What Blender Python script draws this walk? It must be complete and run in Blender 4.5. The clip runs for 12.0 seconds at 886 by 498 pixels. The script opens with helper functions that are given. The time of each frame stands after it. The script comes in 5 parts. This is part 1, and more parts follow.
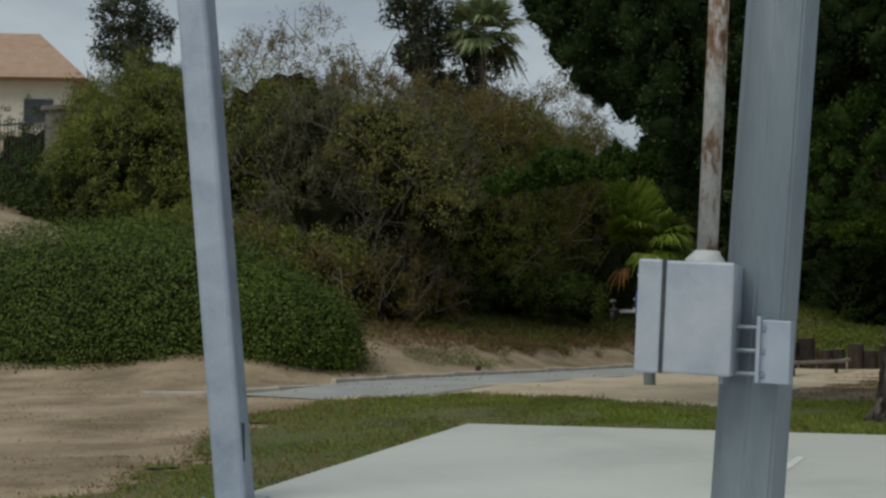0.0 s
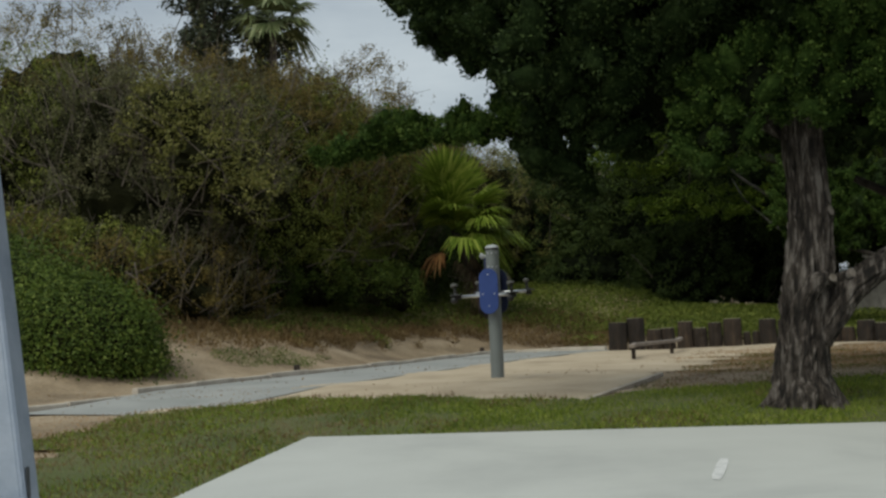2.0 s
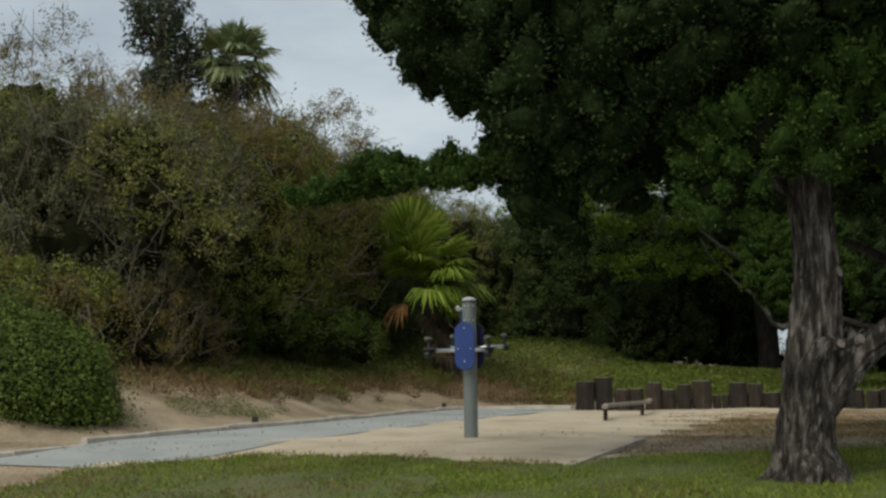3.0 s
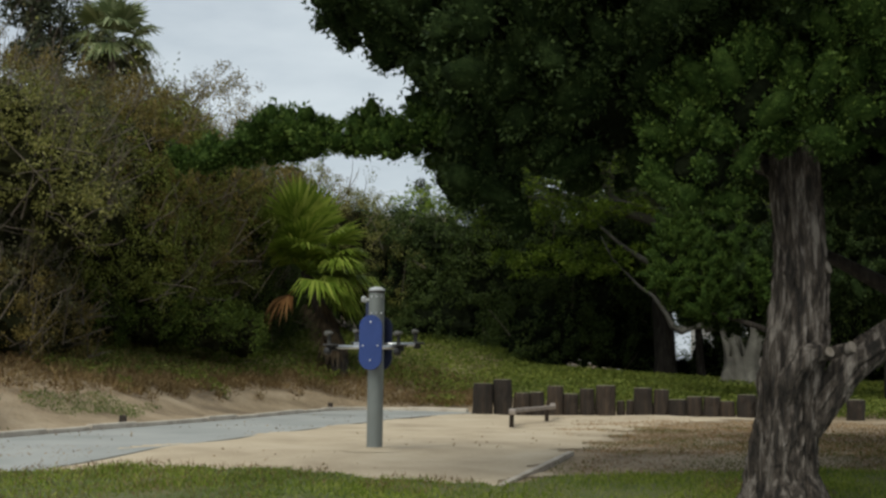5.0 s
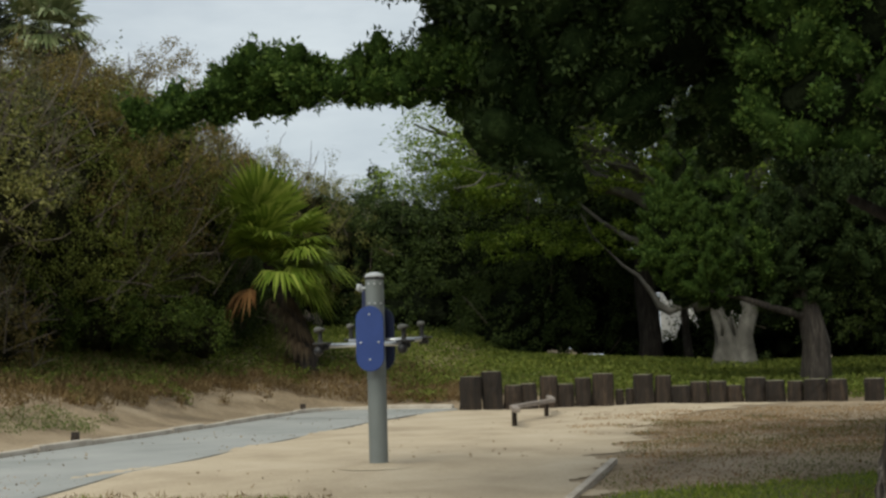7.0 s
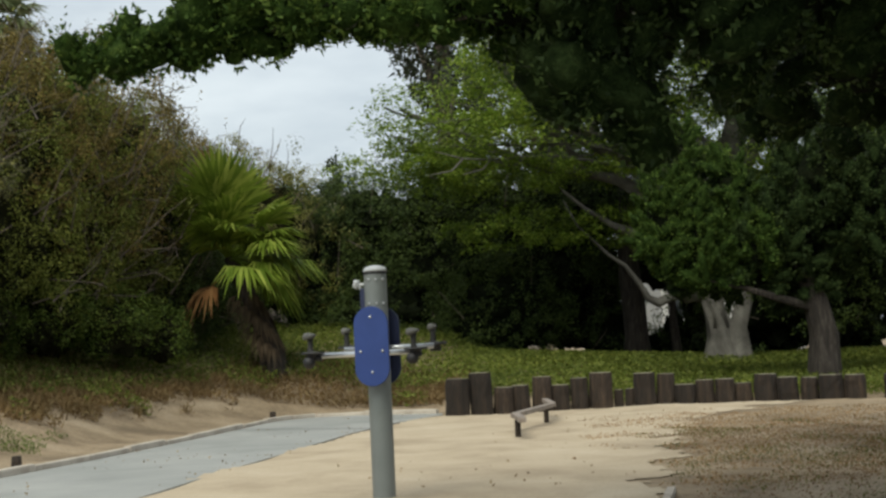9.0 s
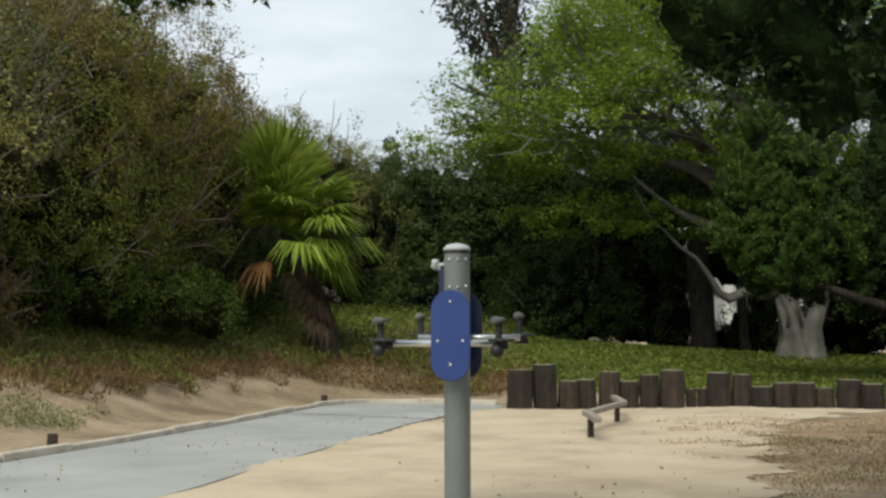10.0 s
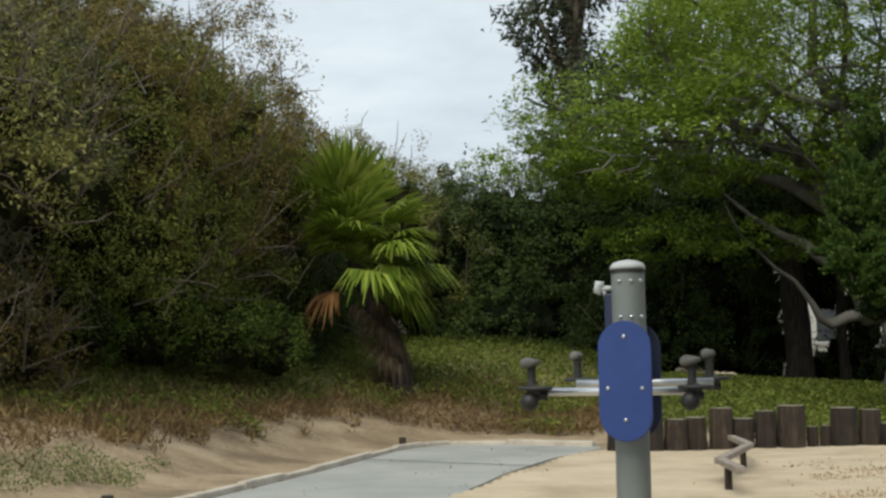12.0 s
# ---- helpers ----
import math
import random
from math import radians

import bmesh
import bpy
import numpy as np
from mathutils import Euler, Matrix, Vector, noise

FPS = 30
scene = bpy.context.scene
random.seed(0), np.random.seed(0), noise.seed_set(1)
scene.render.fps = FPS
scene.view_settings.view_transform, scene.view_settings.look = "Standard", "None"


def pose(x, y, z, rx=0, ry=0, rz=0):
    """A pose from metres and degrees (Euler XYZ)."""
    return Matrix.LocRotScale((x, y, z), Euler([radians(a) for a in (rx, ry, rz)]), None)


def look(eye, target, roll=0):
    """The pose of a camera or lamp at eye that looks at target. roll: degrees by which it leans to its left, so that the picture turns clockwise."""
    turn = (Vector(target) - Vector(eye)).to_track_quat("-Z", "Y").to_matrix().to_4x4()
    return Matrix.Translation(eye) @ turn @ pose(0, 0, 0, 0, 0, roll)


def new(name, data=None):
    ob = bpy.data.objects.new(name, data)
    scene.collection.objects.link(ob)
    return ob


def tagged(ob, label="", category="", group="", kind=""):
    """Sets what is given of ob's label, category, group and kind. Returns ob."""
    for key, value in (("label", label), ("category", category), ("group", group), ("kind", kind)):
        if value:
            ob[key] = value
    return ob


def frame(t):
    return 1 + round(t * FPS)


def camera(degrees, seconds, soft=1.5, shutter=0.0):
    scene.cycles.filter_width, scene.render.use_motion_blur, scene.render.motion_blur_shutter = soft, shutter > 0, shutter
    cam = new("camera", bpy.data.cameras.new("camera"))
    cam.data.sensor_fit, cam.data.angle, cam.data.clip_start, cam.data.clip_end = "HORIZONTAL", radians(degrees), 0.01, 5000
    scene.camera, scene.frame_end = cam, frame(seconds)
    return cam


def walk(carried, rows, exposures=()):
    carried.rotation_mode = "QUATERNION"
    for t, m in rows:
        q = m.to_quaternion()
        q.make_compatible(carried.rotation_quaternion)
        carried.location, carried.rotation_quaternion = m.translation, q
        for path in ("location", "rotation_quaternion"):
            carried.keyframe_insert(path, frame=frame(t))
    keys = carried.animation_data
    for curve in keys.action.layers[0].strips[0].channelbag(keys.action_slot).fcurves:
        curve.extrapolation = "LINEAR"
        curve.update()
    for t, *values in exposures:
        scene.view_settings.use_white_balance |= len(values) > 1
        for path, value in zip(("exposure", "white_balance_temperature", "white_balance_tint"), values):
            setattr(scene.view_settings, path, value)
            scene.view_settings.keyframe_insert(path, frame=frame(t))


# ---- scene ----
cam = camera(38.0, 12.0, soft=2.6)
PATH = [
    (0, (3.821, -18.082, 0.723), (3.105, -16.219, 0.858), 0.1),
    (0.5, (3.533, -17.695, 0.761), (2.864, -15.814, 0.881), 0.4),
    (1, (3.234, -17.203, 0.796), (2.516, -15.339, 0.908), 0.5),
    (1.5, (2.934, -16.673, 0.761), (2.435, -14.74, 0.879), 0.0),
    (2, (2.713, -16.122, 0.738), (2.307, -14.167, 0.855), -2.5),
    (2.5, (2.503, -15.927, 0.761), (2.091, -13.979, 0.948), -0.6),
    (3, (2.287, -15.404, 0.779), (1.956, -13.441, 0.975), -0.8),
    (5, (1.66, -13.543, 0.832), (1.519, -11.557, 1.022), 0.6),
    (5.5, (1.489, -13.005, 0.885), (1.378, -11.016, 1.063), 0.6),
    (6, (1.341, -12.451, 0.889), (1.216, -10.461, 1.056), 1.1),
    (6.5, (1.108, -11.826, 0.917), (1.005, -9.834, 1.072), 1.1),
    (7, (0.977, -11.435, 0.923), (0.915, -9.444, 1.095), -1.7),
    (9, (0.474, -9.425, 1.067), (0.481, -7.432, 1.226), -2.7),
    (9.5, (0.35, -8.841, 1.076), (0.352, -6.847, 1.226), -2.8),
    (10, (0.209, -8.277, 1.118), (0.137, -6.283, 1.255), -0.1),
    (10.5, (0.034, -7.726, 1.159), (-0.022, -5.731, 1.285), 0.2),
    (11, (-0.08, -7.319, 1.167), (-0.197, -5.33, 1.347), -0.6),
    (11.5, (-0.283, -6.764, 1.188), (-0.427, -4.776, 1.355), 0.2),
    (12, (-0.443, -6.389, 1.209), (-0.589, -4.403, 1.392), -0.9),
]
walk(cam, [(t, look(eye, target, roll)) for t, eye, target, roll in PATH],
     exposures=((0, 0.08, 6550, 1), (1, 0.12, 6550, 1), (2, 0.33, 6600, 1), (5, 0.68, 6700, 2), (7, 0.72, 6800, 2), (9, 0.92, 6800, 2), (10, 1.04, 6800, 2), (11, 1.11, 6750, 2), (12, 0.98, 6750, 2)))


# ---- world and light: an overcast day with a thin, bluish cloud layer ----
SUN_EL, SUN_ROT = radians(52), radians(200)
world = bpy.data.worlds.new("sky")
scene.world = world
world.use_nodes = True
wn, wl = world.node_tree.nodes, world.node_tree.links
sky = wn.new("ShaderNodeTexSky")
sky.sky_type, sky.sun_disc, sky.sun_elevation, sky.sun_rotation = "NISHITA", False, SUN_EL, SUN_ROT
sky.air_density, sky.dust_density, sky.ozone_density = 1.0, 3.0, 1.0
wcoord = wn.new("ShaderNodeTexCoord")
wmap = wn.new("ShaderNodeMapping")
wmap.inputs["Scale"].default_value = (1.6, 1.6, 5.0)
cloud = wn.new("ShaderNodeTexNoise")
cloud.inputs["Scale"].default_value, cloud.inputs["Detail"].default_value = 2.2, 6.0
cloud.inputs["Roughness"].default_value = 0.55
cramp = wn.new("ShaderNodeValToRGB")
cramp.color_ramp.elements[0].position, cramp.color_ramp.elements[1].position = 0.30, 0.72
cramp.color_ramp.elements[0].color = (2.9, 3.25, 3.95, 1)
cramp.color_ramp.elements[1].color = (5.3, 5.6, 6.2, 1)
wmix = wn.new("ShaderNodeMixRGB")
wmix.inputs[0].default_value = 0.86
wl.new(wcoord.outputs["Generated"], wmap.inputs["Vector"])
wl.new(wmap.outputs["Vector"], cloud.inputs["Vector"])
wl.new(cloud.outputs["Fac"], cramp.inputs["Fac"])
wl.new(sky.outputs["Color"], wmix.inputs[1])
wl.new(cramp.outputs["Color"], wmix.inputs[2])
wl.new(wmix.outputs["Color"], wn["Background"].inputs["Color"])
wn["Background"].inputs["Strength"].default_value = 0.09

sun_data = bpy.data.lights.new("sun", "SUN")
sun_data.energy, sun_data.angle, sun_data.color = 1.5, radians(40), (1.0, 0.96, 0.90)
sun = new("sun", sun_data)
sun.matrix_world = pose(0, 0, 30, 90 - math.degrees(SUN_EL), 0, 180 - math.degrees(SUN_ROT))


# ---- materials ----
def ramp_node(nt, fac, stops):
    r = nt.nodes.new("ShaderNodeValToRGB")
    while len(r.color_ramp.elements) < len(stops):
        r.color_ramp.elements.new(0.5)
    for e, (p, c) in zip(r.color_ramp.elements, stops):
        e.position, e.color = p, (*c, 1)
    nt.links.new(fac, r.inputs["Fac"])
    return r.outputs["Color"]


def noise_node(nt, vec, scale, detail=4.0, rough=0.6, distort=0.0):
    n = nt.nodes.new("ShaderNodeTexNoise")
    n.inputs["Scale"].default_value, n.inputs["Detail"].default_value = scale, detail
    n.inputs["Roughness"].default_value, n.inputs["Distortion"].default_value = rough, distort
    nt.links.new(vec, n.inputs["Vector"])
    return n.outputs["Fac"]


def mix_node(nt, fac, a, b, mode="MIX"):
    m = nt.nodes.new("ShaderNodeMixRGB")
    m.blend_type = mode
    for sock, v in zip(m.inputs, (fac, a, b)):
        if isinstance(v, (int, float)):
            sock.default_value = v
        elif isinstance(v, tuple):
            sock.default_value = (*v, 1)
        else:
            nt.links.new(v, sock)
    return m.outputs["Color"]


def base_material(name, rough=0.8, metal=0.0):
    m = bpy.data.materials.new(name)
    m.use_nodes = True
    nt = m.node_tree
    bsdf = nt.nodes["Principled BSDF"]
    bsdf.inputs["Roughness"].default_value, bsdf.inputs["Metallic"].default_value = rough, metal
    coord = nt.nodes.new("ShaderNodeTexCoord").outputs["Object"]
    return m, nt, bsdf, coord


def bump_node(nt, bsdf, height, strength=0.4, dist=0.02):
    b = nt.nodes.new("ShaderNodeBump")
    b.inputs["Strength"].default_value, b.inputs["Distance"].default_value = strength, dist
    nt.links.new(height, b.inputs["Height"])
    nt.links.new(b.outputs["Normal"], bsdf.inputs["Normal"])


def surface(name, stops, scale=3.0, fine=40.0, rough=0.85, metal=0.0, bump=0.4, dist=0.02, fine_amount=0.25, stretch=None, rand=0.0, gloss=0.5):
    """Two scales of noise: broad colour stops, and a fine grain that darkens and lifts."""
    m, nt, bsdf, coord = base_material(name, rough, metal)
    bsdf.inputs["Specular IOR Level"].default_value = gloss
    if stretch:
        mp = nt.nodes.new("ShaderNodeMapping")
        mp.inputs["Scale"].default_value = stretch
        nt.links.new(coord, mp.inputs["Vector"])
        coord = mp.outputs["Vector"]
    broad = noise_node(nt, coord, scale, 5.0, 0.62, 0.3)
    grain = noise_node(nt, coord, fine, 3.0, 0.7)
    col = ramp_node(nt, broad, stops)
    g = ramp_node(nt, grain, ((0.3, (0.45, 0.45, 0.45)), (0.7, (1.0, 1.0, 1.0))))
    col = mix_node(nt, fine_amount * 2, col, g, "MULTIPLY")
    if rand:
        info = nt.nodes.new("ShaderNodeObjectInfo").outputs["Random"]
        r = ramp_node(nt, info, ((0.0, (1 - rand,) * 3), (1.0, (1.0,) * 3)))
        col = mix_node(nt, 1.0, col, r, "MULTIPLY")
    nt.links.new(col, bsdf.inputs["Base Color"])
    bump_node(nt, bsdf, grain, bump, dist)
    return m


def leaf_material(name, dark, mid, light, patch=0.8, rough=0.55, glow=0.25):
    """Leaves: a random shade for each leaf, drifting in patches over the plant; thin, so light passes through."""
    m, nt, bsdf, coord = base_material(name, rough)
    rnd = nt.nodes.new("ShaderNodeNewGeometry").outputs["Random Per Island"]
    col = ramp_node(nt, rnd, ((0.0, dark), (0.55, mid), (1.0, light)))
    drift = noise_node(nt, coord, patch, 3.0)
    tone = ramp_node(nt, drift, ((0.32, (0.55, 0.58, 0.55)), (0.68, (1.15, 1.1, 1.0))))
    col = mix_node(nt, 0.8, col, tone, "MULTIPLY")
    nt.links.new(col, bsdf.inputs["Base Color"])
    bsdf.inputs["Specular IOR Level"].default_value = 0.15
    thin = nt.nodes.new("ShaderNodeBsdfTranslucent")
    nt.links.new(col, thin.inputs["Color"])
    mx = nt.nodes.new("ShaderNodeMixShader")
    mx.inputs["Fac"].default_value = glow
    nt.links.new(bsdf.outputs["BSDF"], mx.inputs[1])
    nt.links.new(thin.outputs["BSDF"], mx.inputs[2])
    nt.links.new(mx.outputs["Shader"], nt.nodes["Material Output"].inputs["Surface"])
    return m


M_DIRT = surface("sandy_dirt", ((0.34, (0.21, 0.155, 0.097)), (0.5, (0.345, 0.26, 0.165)), (0.66, (0.46, 0.36, 0.245))), 0.9, 16, 0.95, bump=0.9, dist=0.05, fine_amount=0.3)
M_SAND = surface("packed_sand", ((0.3, (0.36, 0.285, 0.195)), (0.5, (0.48, 0.39, 0.275)), (0.7, (0.56, 0.47, 0.345))), 0.9, 34, 0.95, bump=0.35, dist=0.02, fine_amount=0.15)
M_LAWN = surface("lawn_soil", ((0.3, (0.085, 0.115, 0.03)), (0.5, (0.13, 0.15, 0.045)), (0.72, (0.20, 0.17, 0.08))), 0.8, 60, 0.95, bump=0.8, dist=0.03, fine_amount=0.3)
M_ASPHALT = surface("worn_asphalt", ((0.3, (0.25, 0.26, 0.245)), (0.5, (0.32, 0.325, 0.31)), (0.72, (0.38, 0.38, 0.36))), 0.7, 120, 0.9, bump=0.25, dist=0.006, fine_amount=0.14)
M_CONCRETE = surface("broom_concrete", ((0.3, (0.43, 0.44, 0.42)), (0.5, (0.52, 0.53, 0.50)), (0.72, (0.57, 0.58, 0.55))), 0.45, 150, 0.85, bump=0.12, dist=0.004, fine_amount=0.06)
M_KERB = surface("weathered_edging", ((0.3, (0.36, 0.30, 0.24)), (0.6, (0.58, 0.52, 0.44))), 2.5, 60, 0.9, fine_amount=0.2)
M_STEEL = surface("galvanised_steel", ((0.3, (0.27, 0.32, 0.41)), (0.5, (0.36, 0.41, 0.50)), (0.72, (0.44, 0.49, 0.58))), 3.2, 35, 0.5, 0.35, bump=0.05, dist=0.002, fine_amount=0.08)
M_POLE = surface("weathered_galvanised_pole", ((0.3, (0.18, 0.22, 0.26)), (0.5, (0.235, 0.28, 0.32)), (0.72, (0.30, 0.34, 0.375))), 2.0, 28, 0.5, 0.35, bump=0.05, dist=0.002, fine_amount=0.1, stretch=(3, 3, 0.5))
M_BOXPAINT = surface("scuffed_grey_box", ((0.3, (0.30, 0.335, 0.40)), (0.5, (0.40, 0.435, 0.50)), (0.72, (0.47, 0.50, 0.555))), 5.0, 60, 0.5, 0.2, bump=0.06, dist=0.001, fine_amount=0.08)
M_RUST = surface("rusty_conduit", ((0.34, (0.12, 0.055, 0.03)), (0.43, (0.24, 0.15, 0.10)), (0.48, (0.42, 0.39, 0.37)), (0.62, (0.50, 0.50, 0.50))), 14.0, 70, 0.75, 0.1, bump=0.3, dist=0.003, stretch=(1.6, 1.6, 0.75))
M_GAP = surface("dark_seam", ((0.3, (0.04, 0.045, 0.05)), (0.7, (0.08, 0.085, 0.09))), 8, 60, 0.8)
M_TUBE = surface("silver_grey_powder_coat", ((0.3, (0.17, 0.19, 0.185)), (0.7, (0.22, 0.24, 0.235))), 2.0, 90, 0.45, 0.15, bump=0.03, dist=0.001, fine_amount=0.06)
M_BLUE = surface("navy_blue_plastic", ((0.3, (0.018, 0.045, 0.19)), (0.7, (0.026, 0.06, 0.235))), 4.0, 120, 0.42, bump=0.03, dist=0.001, fine_amount=0.05)
M_BLACK = surface("black_rubber", ((0.3, (0.012, 0.012, 0.014)), (0.7, (0.028, 0.028, 0.03))), 9.0, 90, 0.55, bump=0.1, dist=0.001)
M_CAP = surface("grey_plastic_cap", ((0.3, (0.42, 0.44, 0.45)), (0.7, (0.52, 0.54, 0.55))), 6, 80, 0.5, fine_amount=0.06)
M_CHROME = surface("bright_steel", ((0.3, (0.6, 0.62, 0.64)), (0.7, (0.72, 0.74, 0.76))), 8, 80, 0.3, 0.9, bump=0.02, dist=0.001, fine_amount=0.04)
M_GRIP = surface("worn_grey_grip", ((0.3, (0.016, 0.016, 0.016)), (0.7, (0.035, 0.035, 0.033))), 20, 120, 0.8, fine_amount=0.2)
# Lighter than the grip below: sky light on its top, put into the colour.
M_KNOB = surface("sky_lit_grip_top", ((0.3, (0.08, 0.08, 0.075)), (0.7, (0.17, 0.17, 0.155))), 14, 90, 0.8, fine_amount=0.2)
M_LOG = surface("dark_creosoted_log", ((0.3, (0.016, 0.011, 0.007)), (0.5, (0.042, 0.027, 0.017)), (0.72, (0.095, 0.062, 0.038))), 4.0, 30, 0.85, bump=0.7, dist=0.02, stretch=(4, 4, 0.6), rand=0.55, fine_amount=0.35)
M_LOGTOP = surface("weathered_log_end", ((0.3, (0.15, 0.13, 0.09)), (0.7, (0.32, 0.29, 0.22))), 6, 60, 0.9, fine_amount=0.3, rand=0.4)
M_BEAM = surface("grey_timber_beam", ((0.3, (0.22, 0.18, 0.15)), (0.7, (0.36, 0.31, 0.27))), 5, 50, 0.85, fine_amount=0.25)
M_BARK = surface("shaggy_grey_bark", ((0.38, (0.016, 0.012, 0.009)), (0.5, (0.09, 0.07, 0.056)), (0.64, (0.33, 0.29, 0.255))), 5.0, 24, 0.95, bump=1.0, dist=0.05, stretch=(3.5, 3.5, 0.55), fine_amount=0.4)
M_CUT = surface("sawn_branch_end", ((0.3, (0.15, 0.125, 0.10)), (0.7, (0.28, 0.245, 0.21))), 12, 60, 0.9)
M_PALEBARK = surface("smooth_pale_bark", ((0.3, (0.06, 0.056, 0.048)), (0.5, (0.115, 0.109, 0.094)), (0.7, (0.19, 0.182, 0.158))), 1.8, 18, 0.9, bump=0.4, dist=0.03, fine_amount=0.2)
M_TWIG = surface("grey_brown_twigs", ((0.3, (0.07, 0.055, 0.04)), (0.7, (0.18, 0.15, 0.12))), 5, 40, 0.95)
# Filler inside bushes: the shade between leaves is put into this colour.
M_CORE = surface("inner_shade_fill", ((0.3, (0.012, 0.014, 0.006)), (0.7, (0.028, 0.028, 0.012))), 3, 22, 1.0, bump=0.6, dist=0.05, gloss=0.05)
M_TUFT = surface("dense_juniper_tuft", ((0.3, (0.008, 0.015, 0.005)), (0.5, (0.026, 0.045, 0.014)), (0.72, (0.062, 0.095, 0.032))), 9, 55, 1.0, bump=1.0, dist=0.05, fine_amount=0.45, gloss=0.05)
M_TUFT2 = surface("fresh_juniper_tuft", ((0.3, (0.013, 0.027, 0.006)), (0.5, (0.04, 0.075, 0.016)), (0.72, (0.09, 0.14, 0.034))), 10, 60, 1.0, bump=1.0, dist=0.05, fine_amount=0.45, gloss=0.05)
# Near-black filler: deep shade inside hedges and junipers, painted as colour.
M_CORE2 = surface("black_inner_shade_fill", ((0.3, (0.004, 0.006, 0.003)), (0.7, (0.014, 0.019, 0.008))), 4, 14, 1.0, bump=1.0, dist=0.08, gloss=0.05)
# Dark bark; on the junipers the canopy's shade is put into this colour.
M_DARKSHADEBARK = surface("dark_and_shade_toned_bark", ((0.32, (0.018, 0.014, 0.011)), (0.5, (0.05, 0.04, 0.032)), (0.68, (0.10, 0.085, 0.07))), 5.0, 24, 0.95, bump=1.0, dist=0.05, stretch=(3.5, 3.5, 0.55), fine_amount=0.4)
# Dark navy of the bracket; on the rear panel it paints in shade.
M_NAVY = surface("shaded_navy_plastic", ((0.3, (0.010, 0.016, 0.05)), (0.7, (0.015, 0.024, 0.07))), 4.0, 120, 0.5, bump=0.03, dist=0.001, fine_amount=0.05)
M_STUCCO = surface("cream_stucco", ((0.3, (0.62, 0.58, 0.48)), (0.7, (0.72, 0.68, 0.58))), 1.0, 40, 0.9, fine_amount=0.08)
M_WHITEWALL = surface("white_stucco", ((0.3, (0.50, 0.51, 0.48)), (0.7, (0.62, 0.62, 0.60))), 1.0, 40, 0.9, fine_amount=0.08)
M_ROOF = surface("tan_roof", ((0.3, (0.34, 0.22, 0.15)), (0.7, (0.46, 0.31, 0.22))), 1.5, 20, 0.9, fine_amount=0.2)
M_GREYROOF = surface("grey_roof", ((0.3, (0.24, 0.24, 0.24)), (0.7, (0.34, 0.34, 0.33))), 1.5, 20, 0.9, fine_amount=0.2)
M_STONE = surface("grey_stone_pillar", ((0.3, (0.11, 0.10, 0.09)), (0.7, (0.22, 0.20, 0.18))), 4, 30, 0.95, fine_amount=0.3)
M_IRON = surface("dark_iron", ((0.3, (0.02, 0.022, 0.022)), (0.7, (0.04, 0.042, 0.04))), 4, 40, 0.6)
M_WHITE = surface("worn_white_paint", ((0.35, (0.6, 0.61, 0.6)), (0.6, (0.8, 0.8, 0.79))), 14, 90, 0.8, fine_amount=0.15)
M_GLASS = surface("dark_window_glass", ((0.3, (0.03, 0.035, 0.04)), (0.7, (0.06, 0.07, 0.075))), 1, 20, 0.12)

L_HEDGE = leaf_material("ivy_leaves", (0.036, 0.062, 0.010), (0.088, 0.135, 0.022), (0.18, 0.23, 0.05), 1.7)
L_IVY = leaf_material("ground_cover_leaves", (0.066, 0.095, 0.014), (0.13, 0.165, 0.03), (0.22, 0.25, 0.06), 0.6)
L_DRY = leaf_material("dry_grass_leaves", (0.12, 0.075, 0.035), (0.22, 0.15, 0.075), (0.34, 0.26, 0.14), 0.8, 0.8)
L_OLIVE = leaf_material("olive_shrub_leaves", (0.085, 0.11, 0.02), (0.175, 0.205, 0.042), (0.30, 0.32, 0.085), 0.6)
L_BROWN = leaf_material("browning_shrub_leaves", (0.084, 0.070, 0.019), (0.165, 0.13, 0.038), (0.27, 0.205, 0.07), 0.6)
L_GREY = leaf_material("grey_green_shrub_leaves", (0.065, 0.068, 0.034), (0.125, 0.125, 0.062), (0.22, 0.215, 0.12), 0.7)
L_YELLOW = leaf_material("yellow_green_shrub_leaves", (0.10, 0.11, 0.025), (0.19, 0.19, 0.055), (0.31, 0.30, 0.12), 0.9)
L_DARK = leaf_material("dark_hedge_leaves", (0.019, 0.035, 0.010), (0.050, 0.078, 0.020), (0.108, 0.15, 0.042), 0.6)
L_BRIGHT = leaf_material("bright_feathery_leaves", (0.09, 0.155, 0.016), (0.18, 0.27, 0.035), (0.31, 0.40, 0.075), 0.35, glow=0.4)
L_JUNIPER = leaf_material("juniper_sprays", (0.017, 0.032, 0.011), (0.042, 0.070, 0.022), (0.09, 0.132, 0.042), 1.1)
L_JUNIPER2 = leaf_material("fresh_juniper_sprays", (0.024, 0.05, 0.010), (0.06, 0.11, 0.022), (0.13, 0.19, 0.042), 1.1)
L_PALM = leaf_material("fan_palm_leaflets", (0.105, 0.17, 0.022), (0.225, 0.31, 0.046), (0.39, 0.46, 0.10), 1.5, 0.45, 0.35)
L_PALMDRY = leaf_material("dead_palm_leaflets", (0.13, 0.07, 0.03), (0.24, 0.12, 0.05), (0.34, 0.2, 0.09), 1.5, 0.8)
L_STUB = leaf_material("dry_grey_leaf_stubs", (0.04, 0.03, 0.02), (0.085, 0.062, 0.042), (0.15, 0.115, 0.08), 1.5, 0.9, 0.1)
L_FAR = leaf_material("far_tree_leaves", (0.022, 0.03, 0.018), (0.05, 0.06, 0.036), (0.09, 0.105, 0.06), 0.3)
